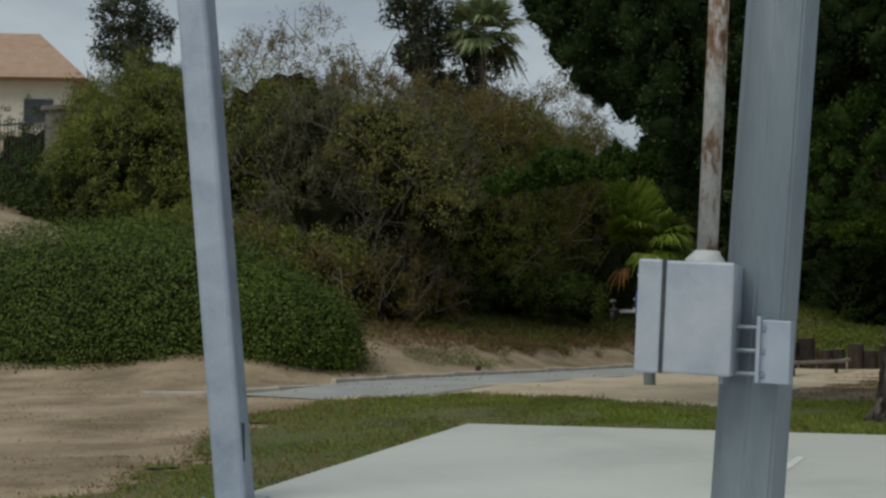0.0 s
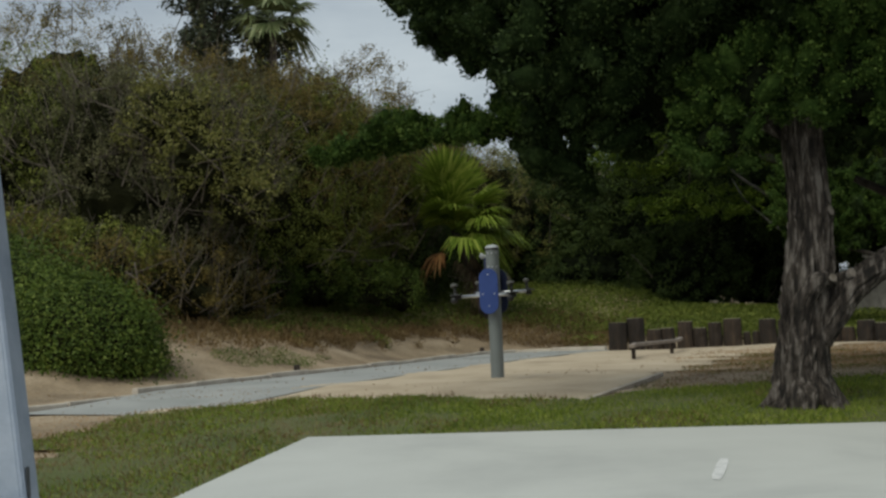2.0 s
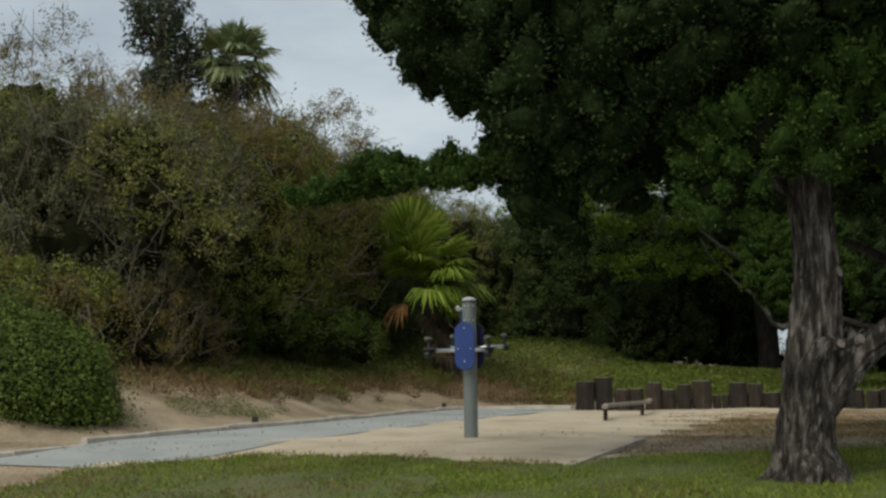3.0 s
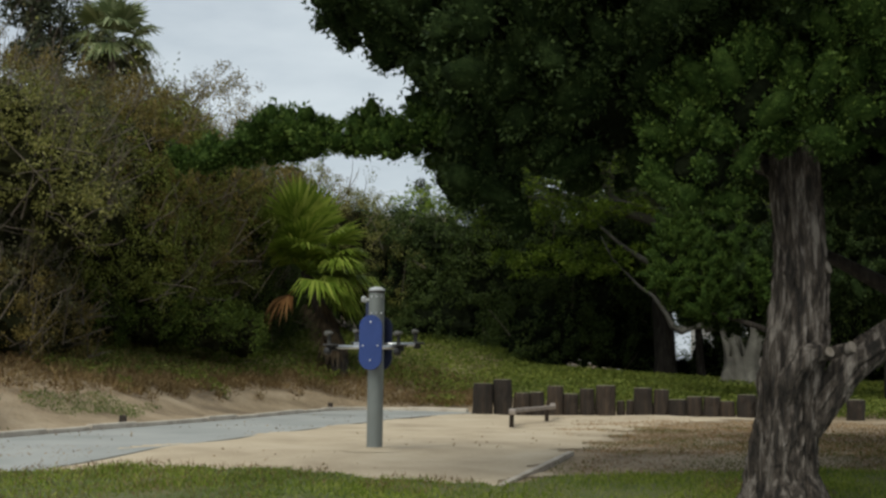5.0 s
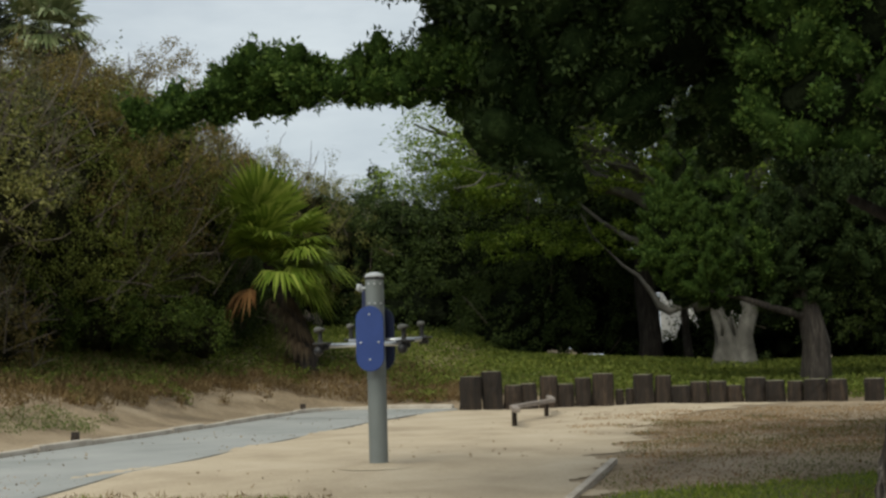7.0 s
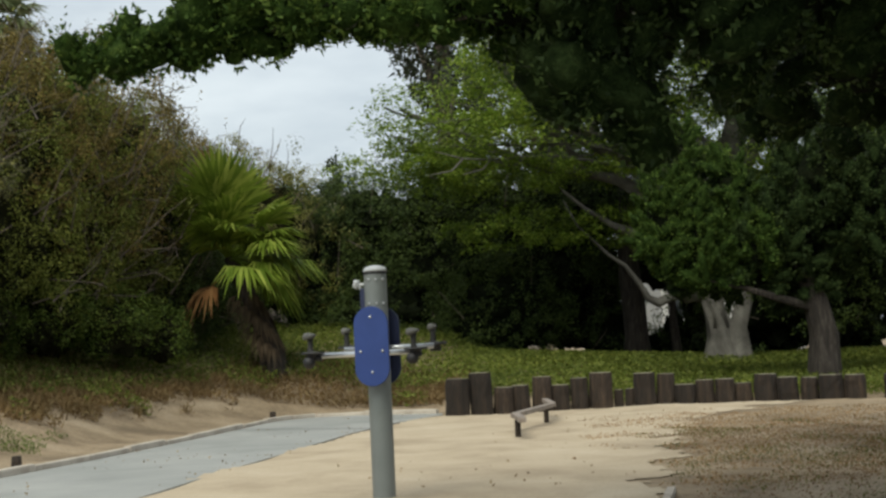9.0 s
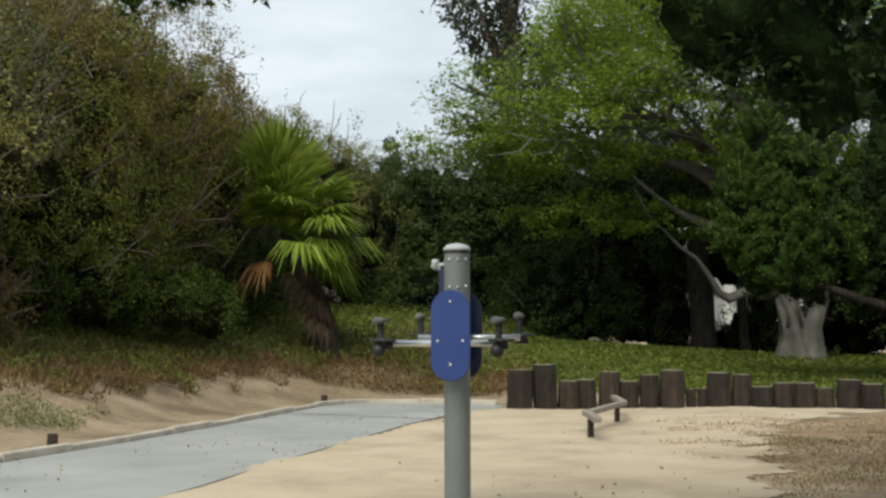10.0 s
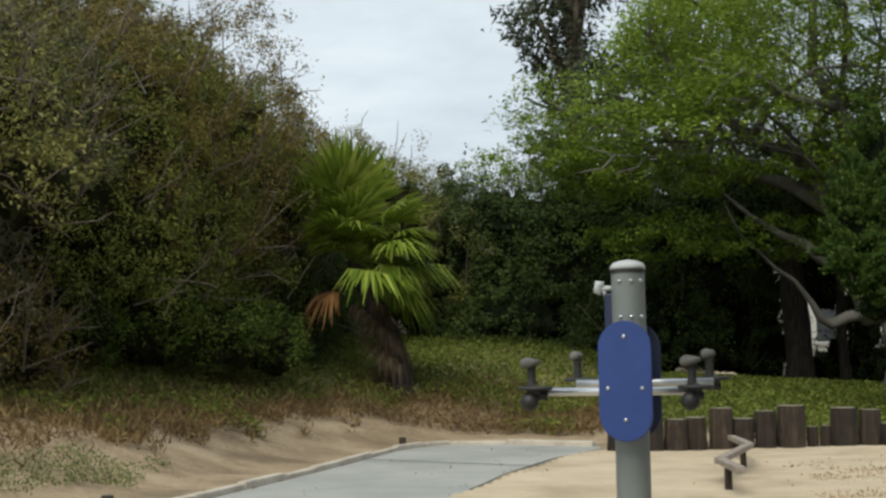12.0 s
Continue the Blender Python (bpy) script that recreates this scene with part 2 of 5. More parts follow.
L_FARPALM = leaf_material("far_palm_leaflets", (0.09, 0.12, 0.05), (0.17, 0.21, 0.10), (0.28, 0.32, 0.18), 0.5)
L_PLUME = leaf_material("bright_juniper_plumes", (0.026, 0.055, 0.010), (0.065, 0.12, 0.022), (0.14, 0.21, 0.045), 1.1)
L_WEED = leaf_material("pale_green_weeds", (0.09, 0.125, 0.035), (0.15, 0.19, 0.06), (0.23, 0.26, 0.10), 0.9)
L_LITTER = leaf_material("russet_leaf_litter", (0.20, 0.12, 0.06), (0.29, 0.19, 0.105), (0.38, 0.28, 0.17), 0.7, 0.9, 0.1)
L_RUSSET = leaf_material("russet_needle_litter", (0.14, 0.075, 0.036), (0.22, 0.13, 0.065), (0.31, 0.20, 0.115), 0.7, 0.9, 0.1)
L_DRYGRASS = leaf_material("thin_half_dry_grass", (0.07, 0.085, 0.02), (0.125, 0.135, 0.036), (0.20, 0.195, 0.065), 0.5, 0.8, 0.2)
L_GRASS = leaf_material("lawn_blades", (0.115, 0.175, 0.022), (0.215, 0.285, 0.042), (0.37, 0.39, 0.10), 0.55, 0.7, 0.3)


# ---- building helpers ----
def thing(name, x=0, y=0, z=0, label="", category="", group="", kind=""):
    ob = new(name)
    ob.empty_display_size = 0.1
    ob.location = (x, y, z)
    return tagged(ob, label, category, group, kind)


def part(name, bm, material, parent=None, label="", smooth=False):
    """Links a bmesh (or a finished mesh) as one object under a thing or a part."""
    if isinstance(bm, bmesh.types.BMesh):
        me = bpy.data.meshes.new(name)
        bm.to_mesh(me)
        bm.free()
    else:
        me = bm
    if smooth:
        me.polygons.foreach_set("use_smooth", [True] * len(me.polygons))
    if not me.materials:
        me.materials.append(material)
    ob = new(name, me)
    ob.parent = parent
    return tagged(ob, label)


def box(bm, x0, x1, y0, y1, z0, z1, bevel=0.0):
    m = Matrix.Translation(((x0 + x1) / 2, (y0 + y1) / 2, (z0 + z1) / 2)) @ Matrix.Diagonal((x1 - x0, y1 - y0, z1 - z0, 1))
    r = bmesh.ops.create_cube(bm, size=1, matrix=m)
    if bevel:
        es = list({e for v in r["verts"] for e in v.link_edges})
        bmesh.ops.bevel(bm, geom=es, offset=bevel, segments=2, affect="EDGES", profile=0.6)
    return bm


def tube(bm, path, radii, sides=10, rough=0.0, seed=0, caps=True, flat=0.0):
    """A round, tapering tube along points; rough: bumps of the skin as a share of the radius; flat: flutes."""
    rings = []
    side = Vector((1, 0, 0))
    for i, (p, r) in enumerate(zip(path, radii)):
        p = Vector(p)
        a, b = Vector(path[max(i - 1, 0)]), Vector(path[min(i + 1, len(path) - 1)])
        d = (b - a).normalized()
        if abs(d.dot(side)) > 0.9:
            side = Vector((0, 1, 0))
        u = d.cross(side).normalized()
        w = d.cross(u).normalized()
        ring = []
        for k in range(sides):
            ang = 2 * math.pi * k / sides
            o = u * math.cos(ang) + w * math.sin(ang)
            rr = r
            if rough:
                q = Vector((math.cos(ang) * 1.7, math.sin(ang) * 1.7, i * 0.42 + seed))
                rr = r * (1 + rough * noise.noise(q * 1.3) * 1.6 + flat * rough * math.sin(ang * 5 + i * 0.25 + seed))
            ring.append(bm.verts.new(p + o * rr))
        rings.append(ring)
    for r0, r1 in zip(rings, rings[1:]):
        for k in range(sides):
            bm.faces.new((r0[k], r0[(k + 1) % sides], r1[(k + 1) % sides], r1[k]))
    if caps:
        bm.faces.new(rings[0][::-1])
        bm.faces.new(rings[-1])
    return bm


def pieces_mesh(name, verts, n, c=4):
    """A mesh of n flat pieces with c corners each, from an array of their vertices."""
    me = bpy.data.meshes.new(name)
    me.vertices.add(c * n)
    me.vertices.foreach_set("co", np.ascontiguousarray(verts, dtype=np.float32).ravel())
    me.loops.add(c * n)
    me.loops.foreach_set("vertex_index", np.arange(c * n, dtype=np.int32))
    me.polygons.add(n)
    me.polygons.foreach_set("loop_start", np.arange(0, c * n, c, dtype=np.int32))
    me.update(calc_edges=True)
    return me


def leaves(name, pts, normals, length, width, rng, droop=0.0, along=0.0):
    """One small pointed leaf at each point. along: 0 lies in the surface, 1 points out of it."""
    n = len(pts)
    nrm = normals + rng.normal(0, 0.45, (n, 3))
    nrm /= np.linalg.norm(nrm, axis=1, keepdims=True) + 1e-9
    t = np.cross(nrm, rng.normal(0, 1, (n, 3)))
    t /= np.linalg.norm(t, axis=1, keepdims=True) + 1e-9
    t = t * (1 - along) + nrm * along
    t[:, 2] -= droop
    t /= np.linalg.norm(t, axis=1, keepdims=True) + 1e-9
    b = np.cross(nrm, t) if along < 0.5 else np.cross(t, rng.normal(0, 1, (n, 3)))
    b /= np.linalg.norm(b, axis=1, keepdims=True) + 1e-9
    s = rng.uniform(0.6, 1.25, (n, 1))
    L, W = t * length * s, b * width * s * 0.5
    v = np.empty((n, 3, 3))
    v[:, 0], v[:, 1], v[:, 2] = pts + W, pts - W, pts + L
    return pieces_mesh(name, v.reshape(-1, 3), n, 3)


def lump(dirs, seed, amp):
    """A smooth, uneven factor over directions."""
    rng = np.random.default_rng(seed)
    f = np.ones(len(dirs))
    for k, a in ((2.0, 0.5), (4.3, 0.32), (8.5, 0.18)):
        for _ in range(3):
            w = rng.normal(0, k, 3)
            f += amp * a * np.sin(dirs @ w + rng.uniform(0, 6.28)) / 1.6
    return f


def crown_points(blobs, density, seed, amp=0.3, inner=0.25, low=-0.6):
    """Points on and just inside a cluster of uneven blobs (x, y, z, rx, ry, rz), with outward normals."""
    rng = np.random.default_rng(seed)
    P, N = [], []
    for k, (x, y, z, rx, ry, rz) in enumerate(blobs):
        area = 4 * math.pi * ((rx * ry) ** 1.6 / 3 + (rx * rz) ** 1.6 / 3 + (ry * rz) ** 1.6 / 3) ** (1 / 1.6)
        n = int(area * density)
        d = rng.normal(0, 1, (n, 3))
        d /= np.linalg.norm(d, axis=1, keepdims=True)
        d = d[d[:, 2] > low]
        n = len(d)
        r = lump(d, seed * 31 + k, amp) * np.where(rng.random(n) < inner, rng.uniform(0.62, 0.92, n), rng.uniform(0.9, 1.04, n) + 0.10 * rng.random(n) ** 4)
        P.append(np.array((x, y, z)) + d * r[:, None] * np.array((rx, ry, rz)))
        g = d / np.array((rx, ry, rz))
        N.append(g / np.linalg.norm(g, axis=1, keepdims=True))
    P, N = np.concatenate(P), np.concatenate(N)
    keep = np.ones(len(P), bool)
    for (x, y, z, rx, ry, rz) in blobs:
        q = (P - np.array((x, y, z))) / np.array((rx, ry, rz))
        keep &= (q * q).sum(1) > 0.36
    return P[keep], N[keep], rng


def core_mesh(blobs, seed, amp=0.3, shrink=0.78, sub=3, low=-0.6, rough=0.0):
    """A filler body for the dark shade inside a plant: uneven, open towards nothing, hidden behind its leaves."""
    bm = bmesh.new()
    for k, (x, y, z, rx, ry, rz) in enumerate(blobs):
        r = bmesh.ops.create_icosphere(bm, subdivisions=sub, radius=1)
        vs = r["verts"]
        d = np.array([v.co[:] for v in vs])
        f = lump(d / np.linalg.norm(d, axis=1, keepdims=True), seed * 31 + k, amp) * shrink
        for v, g in zip(vs, f):
            if rough:
                q = Vector((v.co.x * rx, v.co.y * ry, v.co.z * rz))
                g += rough * abs(noise.noise(q * 3.2 + Vector((k, 0, seed)))) + 0.5 * rough * noise.noise(q * 8.0)
            v.co = Vector((x + v.co.x * rx * g, y + v.co.y * ry * g, z + v.co.z * rz * g))
    return bm


def clumped(P, N, rng, radius, per):
    """Gathers leaves into small tufts round the given points."""
    n = len(P)
    o = rng.normal(0, 1, (n, per, 3))
    o /= np.linalg.norm(o, axis=2, keepdims=True) + 1e-9
    r = radius * rng.uniform(0.6, 1.35, (n, 1, 1)) * rng.random((n, per, 1)) ** 0.4
    pts = P[:, None, :] + o * r
    nn = o * 0.9 + N[:, None, :] * 0.7
    nn /= np.linalg.norm(nn, axis=2, keepdims=True) + 1e-9
    return pts.reshape(-1, 3), nn.reshape(-1, 3)


# ---- the lie of the land ----
KERB_Y = (-40, -8, -4, -2, -0.9, 1.2, 4.3, 8.6, 12.3, 14.0, 15.5, 17.5, 30)
KERB_X = (-40, -22, -14, -8.6, -6.0, -4.75, -4.0, -3.25, -2.65, -2.25, -1.4, 0.6, 6.0)


def ground_z(x, y):
    """Height of the ground: a slope falling towards the slab, a bank on one side, a low berm behind the logs."""
    x, y = np.asarray(x, float), np.asarray(y, float)
    z = 0.045 * np.clip(y, -30, 0)
    d = np.clip(np.interp(y, KERB_Y, KERB_X) - x - 0.45, 0, 60)
    bank = 0.26 * np.minimum(d, 2.5) * np.clip(d / 1.4, 0.3, 1) + 0.27 * np.clip(d - 2.5, 0, 30)
    berm = 0.11 * np.clip(y - np.interp(x, (-1.0, 0.4, 1.3), (16.0, 14.6, 12.5)), 0, 8) * np.clip((x + 3.5) / 2.5, 0, 1) * np.interp(x, (0.5, 7.5), (1.0, 0.5))
    foot = np.interp(x, (-14, -9, -6.5, -5), (0.2, -0.6, -3.0, -5.0))
    return z + bank * np.clip((y - foot) / 4, 0, 1) + berm


def gz(x, y):
    return float(ground_z(x, y))


def sheet(name, xs, ys, material, mask=None, lift=0.0, wobble=0.0, parent=None):
    """A piece of ground over a grid, kept where mask(x, y) holds, that many metres above the land."""
    X, Y = np.meshgrid(xs, ys, indexing="ij")
    nz = np.sin(X * 1.7 + Y * 0.6) * np.sin(Y * 1.3 - X * 0.4) + 0.5 * np.sin(X * 4.1 - Y * 3.3)
    Z = ground_z(X, Y) + lift + wobble * nz
    nx, ny = X.shape
    idx = np.arange(nx * ny).reshape(nx, ny)
    q = np.stack([idx[:-1, :-1], idx[1:, :-1], idx[1:, 1:], idx[:-1, 1:]], -1).reshape(-1, 4)
    if mask is not None:
        cx, cy = (X[:-1, :-1] + X[1:, 1:]) / 2, (Y[:-1, :-1] + Y[1:, 1:]) / 2
        q = q[mask(cx.ravel(), cy.ravel())]
    used, inv = np.unique(q, return_inverse=True)
    co = np.stack([X.ravel(), Y.ravel(), Z.ravel()], -1)[used]
    me = bpy.data.meshes.new(name)
    me.from_pydata(co.tolist(), [], inv.reshape(-1, 4).tolist())
    me.update()
    return part(name, me, material, parent, smooth=True)


def spread(*runs):
    return np.unique(np.round(np.concatenate([np.arange(a, b, s) for a, b, s in runs]), 3))


def ragged(x, y, s=1.0):
    return 0.28 * s * (np.sin(3.1 * x + 1.3 * y) * np.sin(2.3 * y - 0.9 * x) + 0.6 * np.sin(7.7 * x - 5.1 * y) * np.sin(6.1 * y + 2.0 * x))


ground = sheet("ground", spread((-420, -60, 40), (-60, -22, 2.5), (-22, 14, 0.3), (14, 60, 2.5), (60, 421, 40)),
               spread((-300, -60, 40), (-60, -20, 2.5), (-20, 26, 0.3), (26, 80, 2.5), (80, 601, 40)), M_DIRT, wobble=0.012)
tagged(ground, "bare sandy dirt ground rising to a bank", "ground", kind="structure")

SAND_X = (-3.3, -2.3, -0.9, 0.5, 1.35, 1.45, 2.05, 3.0, 4.2, 8.0)
SAND_Y = (-2.7, -1.85, -1.95, -2.4, -2.85, -2.6, -2.0, -1.7, -1.4, -0.6)
LEFT_Y = (-16, -9.8, -7.8, -5.3, -3.7, -2.4)
LEFT_X = (-1.7, -2.0, -2.5, -3.4, -3.45, -3.25)


def on_slab(x, y):
    return (x > -0.84) & (y < -5.2)


def lawn_mask(x, y, grow=0.0):
    r = ragged(x, y)
    far = np.interp(x, SAND_X, SAND_Y) + r * 0.6 + grow
    left = np.interp(y, LEFT_Y, LEFT_X) + r * 1.2 - grow
    return (y < far) & (x > left) & (x < 11) & (y > -16) & ~on_slab(x, y)


def sand_mask(x, y):
    r = ragged(x, y)
    right = np.interp(y, (-3, 0, 4, 8, 12, 14), (1.5, 2.0, 2.6, 3.7, 6.4, 7.4)) + 1.6 * r
    path = np.interp(y, (-2.4, 0.6, 4.3, 8, 11.5, 14), (-3.3, -1.9, -1.26, -0.5, 0.3, 0.5))
    return (x > path - 0.3) & (x < right) & (y > np.interp(x, SAND_X, SAND_Y) - 0.6) & (y < 12.3)


sand = sheet("sand_area", spread((-4, 8, 0.08)), spread((-4, 13, 0.08)), M_SAND, sand_mask, 0.010, 0.012)
tagged(sand, "pale packed sand of the exercise area", "sand", kind="structure")


def litter_mask(x, y):
    r = ragged(x, y, 1.5)
    d = np.interp(y, KERB_Y, KERB_X) - x
    a = (d > 2.3 + 2 * r) & (d < 4.8) & (y > 3)
    b = (x > 2.6 + 2 * r) & (x < 9) & (y > -1.5 + r) & (y < 9.5 + 2 * r)
    return a | b


lawn = sheet("lawn", spread((-4.5, 11.2, 0.09)), spread((-16, 4, 0.09)), M_LAWN, lawn_mask, 0.026, 0.012)
tagged(lawn, "patchy green lawn strip around the concrete slab", "lawn", kind="structure")


def ribbon(name, left, right, material, lift, thick, n=60):
    """A strip of paving between two edges given as point rows, with a real edge thickness."""
    def along(pts, s):
        pts = np.array(pts, float)
        c = np.r_[0, np.cumsum(np.linalg.norm(np.diff(pts, axis=0), axis=1))]
        return np.stack([np.interp(s * c[-1], c, pts[:, 0]), np.interp(s * c[-1], c, pts[:, 1])], -1)
    s = np.linspace(0, 1, n)
    A, B = along(left, s), along(right, s)
    bm = bmesh.new()
    rows = []
    for a, b in zip(A, B):
        row = []
        for k in range(9):
            p = a + (b - a) * k / 8
            row.append(bm.verts.new((p[0], p[1], 0.045 * min(p[1], 0) + lift)))
        lo = [bm.verts.new((q[0], q[1], 0.045 * min(q[1], 0) + lift - thick)) for q in (a, b)]
        rows.append([lo[0], *row, lo[1]])
    for r0, r1 in zip(rows, rows[1:]):
        for k in range(len(r0) - 1):
            bm.faces.new((r0[k], r0[k + 1], r1[k + 1], r1[k]))
    bmesh.ops.recalc_face_normals(bm, faces=bm.faces)
    return part(name, bm, material)


PATH_L = ((-5.3, -2.4), (-4.98, -1.7), (-4.47, 1.0), (-4.1, 3.1), (-3.6, 5.4), (-3.2, 7.6), (-2.88, 9.6), (-2.5, 12.3), (-2.2, 13.1), (-1.8, 13.55), (-0.9, 13.5), (0.40, 12.75))
PATH_R = ((-2.95, -3.0), (-2.48, -1.15), (-1.98, 1.2), (-1.62, 3.6), (-1.32, 5.3), (-0.85, 8.2), (-0.3, 10.5), (0.42, 12.3))
path = ribbon("path", PATH_L, PATH_R, M_ASPHALT, 0.018, 0.12)
tagged(path, "worn grey asphalt footpath curving behind the sand", "path", kind="structure")
bm = bmesh.new()
for k in range(14):  # a hairline joint across the path, wandering a little
    a, b = k / 14, (k + 1) / 14
    q = [(-2.75 + 2.3 * t, 10.55 - 1.45 * t + 0.03 * math.sin(9 * t) + o, 0.022) for t, o in ((a, -0.022), (b, -0.022), (b, 0.022), (a, 0.022))]
    bm.faces.new([bm.verts.new(p) for p in q])
tagged(part("path_joint", bm, M_GAP), "dark hairline joint across the asphalt path", "joint", kind="structure")

# concrete slab with its thickness, a shade above the lawn
bm = bmesh.new()
nx, ny = 13, 25
grid = [[bm.verts.new((-0.85 + 12 * i / (nx - 1), -5.2 - 24 * j / (ny - 1), 0.045 * (-5.2 - 24 * j / (ny - 1)) + 0.035)) for j in range(ny)] for i in range(nx)]
for i in range(nx - 1):
    for j in range(ny - 1):
        bm.faces.new((grid[i][j], grid[i][j + 1], grid[i + 1][j + 1], grid[i + 1][j]))
rim = bmesh.ops.extrude_edge_only(bm, edges=[e for e in bm.edges if len(e.link_faces) == 1])
for v in rim["geom"]:
    if isinstance(v, bmesh.types.BMVert):
        v.co.z -= 0.15
bmesh.ops.recalc_face_normals(bm, faces=bm.faces)
slab = tagged(part("concrete_slab", bm, M_CONCRETE), "smooth pale grey concrete slab", "slab", kind="structure")


def slab_patch(name, cx, cy, lx, ly, turn, label):
    bm = bmesh.new()
    m = Matrix.Rotation(radians(turn), 4, "Z")
    vs = []
    for k in range(12):
        a = 2 * math.pi * k / 12
        p = m @ Vector((lx / 2 * max(-1, min(1, 1.35 * math.cos(a))), ly / 2 * max(-1, min(1, 1.2 * math.sin(a))), 0))
        vs.append(bm.verts.new((cx + p.x, cy + p.y, 0.045 * (cy + p.y) + 0.039)))
    bm.faces.new(vs)
    bmesh.ops.recalc_face_normals(bm, faces=bm.faces)
    ob = part(name, bm, M_WHITE)
    return tagged(ob, label, "marking", kind="structure")


slab_patch("painted_mark", 2.70, -7.35, 0.075, 0.85, -4, "short worn white painted line on concrete")

# timber edging along the far side of the path, in boards laid end to end
kerb = thing("path_edging", 0, 0, 0, "weathered timber edging boards along the asphalt path", "edging", kind="structure")
KP = [Vector((x - 0.06, y + 0.02, 0)) for x, y in PATH_L]
boards = []
for a, b in zip(KP, KP[1:]):
    n = max(1, round((b - a).length / 1.2))
    for k in range(n):
        boards.append((a.lerp(b, k / n), a.lerp(b, (k + 1) / n)))
KP0 = boards[0][0]
boards.insert(0, (KP0 + Vector((-1.1, -0.55, 0)), KP0))
for k, (a, b) in enumerate(boards):
    d = (b - a)
    bm = bmesh.new()
    box(bm, 0, d.length - 0.012, -0.05, 0.05, -0.08, 0.085 + 0.012 * math.sin(k * 2.3), 0.018)
    ob = part("edging_board", bm, M_KERB, kerb)
    ob.location = (a.x, a.y, 0.045 * min(a.y, 0))
    ob.rotation_euler = (0, 0, math.atan2(d.y, d.x) + 0.008 * math.sin(k * 1.7))

# a low strip of edging between sand and lawn
bm = bmesh.new()
box(bm, -1.35, 1.35, -0.03, 0.03, -0.09, 0.014, 0.006)
strip = tagged(part("sand_edging", bm, M_KERB), "weathered timber strip between sand and lawn", "edging", kind="structure")
strip.matrix_world = Matrix.Translation((1.72, -1.5, -0.035)) @ Matrix.Rotation(radians(76), 4, "Z") @ Matrix.Rotation(radians(-2.6), 4, "Y")


# ---- low posts ----
def stump(x, y, h, r):
    ob = thing("short_stake", x, y, gz(x, y) - 0.02, "short dark timber stake in the dirt beside the path", "stake", "stakes beside the path")
    bm = bmesh.new()
    tube(bm, [(0, 0, -0.1), (0.004, 0, h * 0.6), (0.0, 0.01, h)], (r, r * 0.98, r * 0.93), 10, 0.08, x)
    part("stake_body", bm, M_LOG, ob, smooth=True)
    bm = bmesh.new()
    tube(bm, [(0, 0.01, h), (0, 0.01, h + 0.006)], (r * 0.9, r * 0.85), 10)
    part("stake_top", bm, M_LOGTOP, ob)


stump(-4.12, 4.4, 0.19, 0.055)
stump(-2.52, 12.95, 0.19, 0.055)


def log_post(x, y, top, r, seed):
    z0 = gz(x, y) - 0.12
    ob = thing("log_post", x, y, z0, "dark creosoted log standing upright in a low retaining row", "log post", "retaining row of logs")
    h = top - z0
    lean = 0.02 * math.sin(seed * 2.7)
    bm = bmesh.new()
    n = 6
    tube(bm, [(lean * k / n, 0.4 * lean * k / n, h * k / n) for k in range(n + 1)], [r * (1.03 - 0.03 * k / n) for k in range(n)] + [r * 0.965], 14, 0.07, seed * 3.1)
    part("log_trunk", bm, M_LOG, ob, smooth=False)
    bm = bmesh.new()
    tube(bm, [(lean, 0.4 * lean, h), (lean, 0.4 * lean, h + 0.008)], (r * 0.94, r * 0.9), 14, 0.06, seed * 3.1)
    part("log_end", bm, M_LOGTOP, ob, "weathered pale log end")
    return ob


LOGS = (  # along the row: x, height of the top, radius
    (0.67, 0.61, 0.202), (1.07, 0.69, 0.185), (1.42, 0.43, 0.162), (1.74, 0.45, 0.15), (2.08, 0.57, 0.165), (2.40, 0.42, 0.16),
    (2.72, 0.52, 0.152), (3.08, 0.59, 0.2), (3.40, 0.29, 0.078), (3.56, 0.30, 0.078), (3.84, 0.55, 0.188), (4.17, 0.52, 0.15), (4.50, 0.33, 0.178),
    (4.83, 0.39, 0.155), (5.16, 0.39, 0.17), (5.47, 0.31, 0.153), (5.81, 0.44, 0.19), (6.17, 0.38, 0.175), (6.48, 0.36, 0.14), (6.82, 0.39, 0.2),
    (7.17, 0.38, 0.172), (7.75, 0.38, 0.17))
for k, (x, top, r) in enumerate(LOGS):
    y = float(np.interp(x, (0.4, 1.0, 2.2, 3.4, 5.6, 7.2, 8), (11.72, 11.85, 12.2, 12.35, 12.25, 11.7, 11.4)))
    log_post(x, y, top, r, k + 1)


# ---- zigzag balance beam ----
beam = thing("balance_beam", 1.5, 7.2, 0, "low zigzag timber balance beam on dark posts in sand", "balance beam")


def beam_bar(a, b, w=0.048):
    bm = bmesh.new()
    a, b = Vector(a), Vector(b)
    d = b - a
    box(bm, -0.04, d.length + 0.04, -w, w, -0.032, 0.032, 0.014)
    ob = part("beam", bm, M_BEAM, beam)
    ob.matrix_local = Matrix.Translation(a) @ d.to_track_quat("X", "Z").to_matrix().to_4x4()


A, B = (-0.17, -0.38, 0.235), (0.49, 1.92, 0.235)
beam_bar(A, B)
beam_bar((A[0] + 0.01, A[1] - 0.03, 0.239), (-0.15, -1.6, 0.24))
beam_bar((B[0] + 0.01, B[1] + 0.03, 0.239), (0.52, 3.5, 0.24))
for p in ((-0.19, -0.97, 0.235), (0.37, 1.74, 0.235)):
    bm = bmesh.new()
    tube(bm, [(p[0] + 0.02, p[1], -0.15), (p[0] + 0.02, p[1], p[2] - 0.03)], (0.038, 0.036), 10, 0.05, p[0])
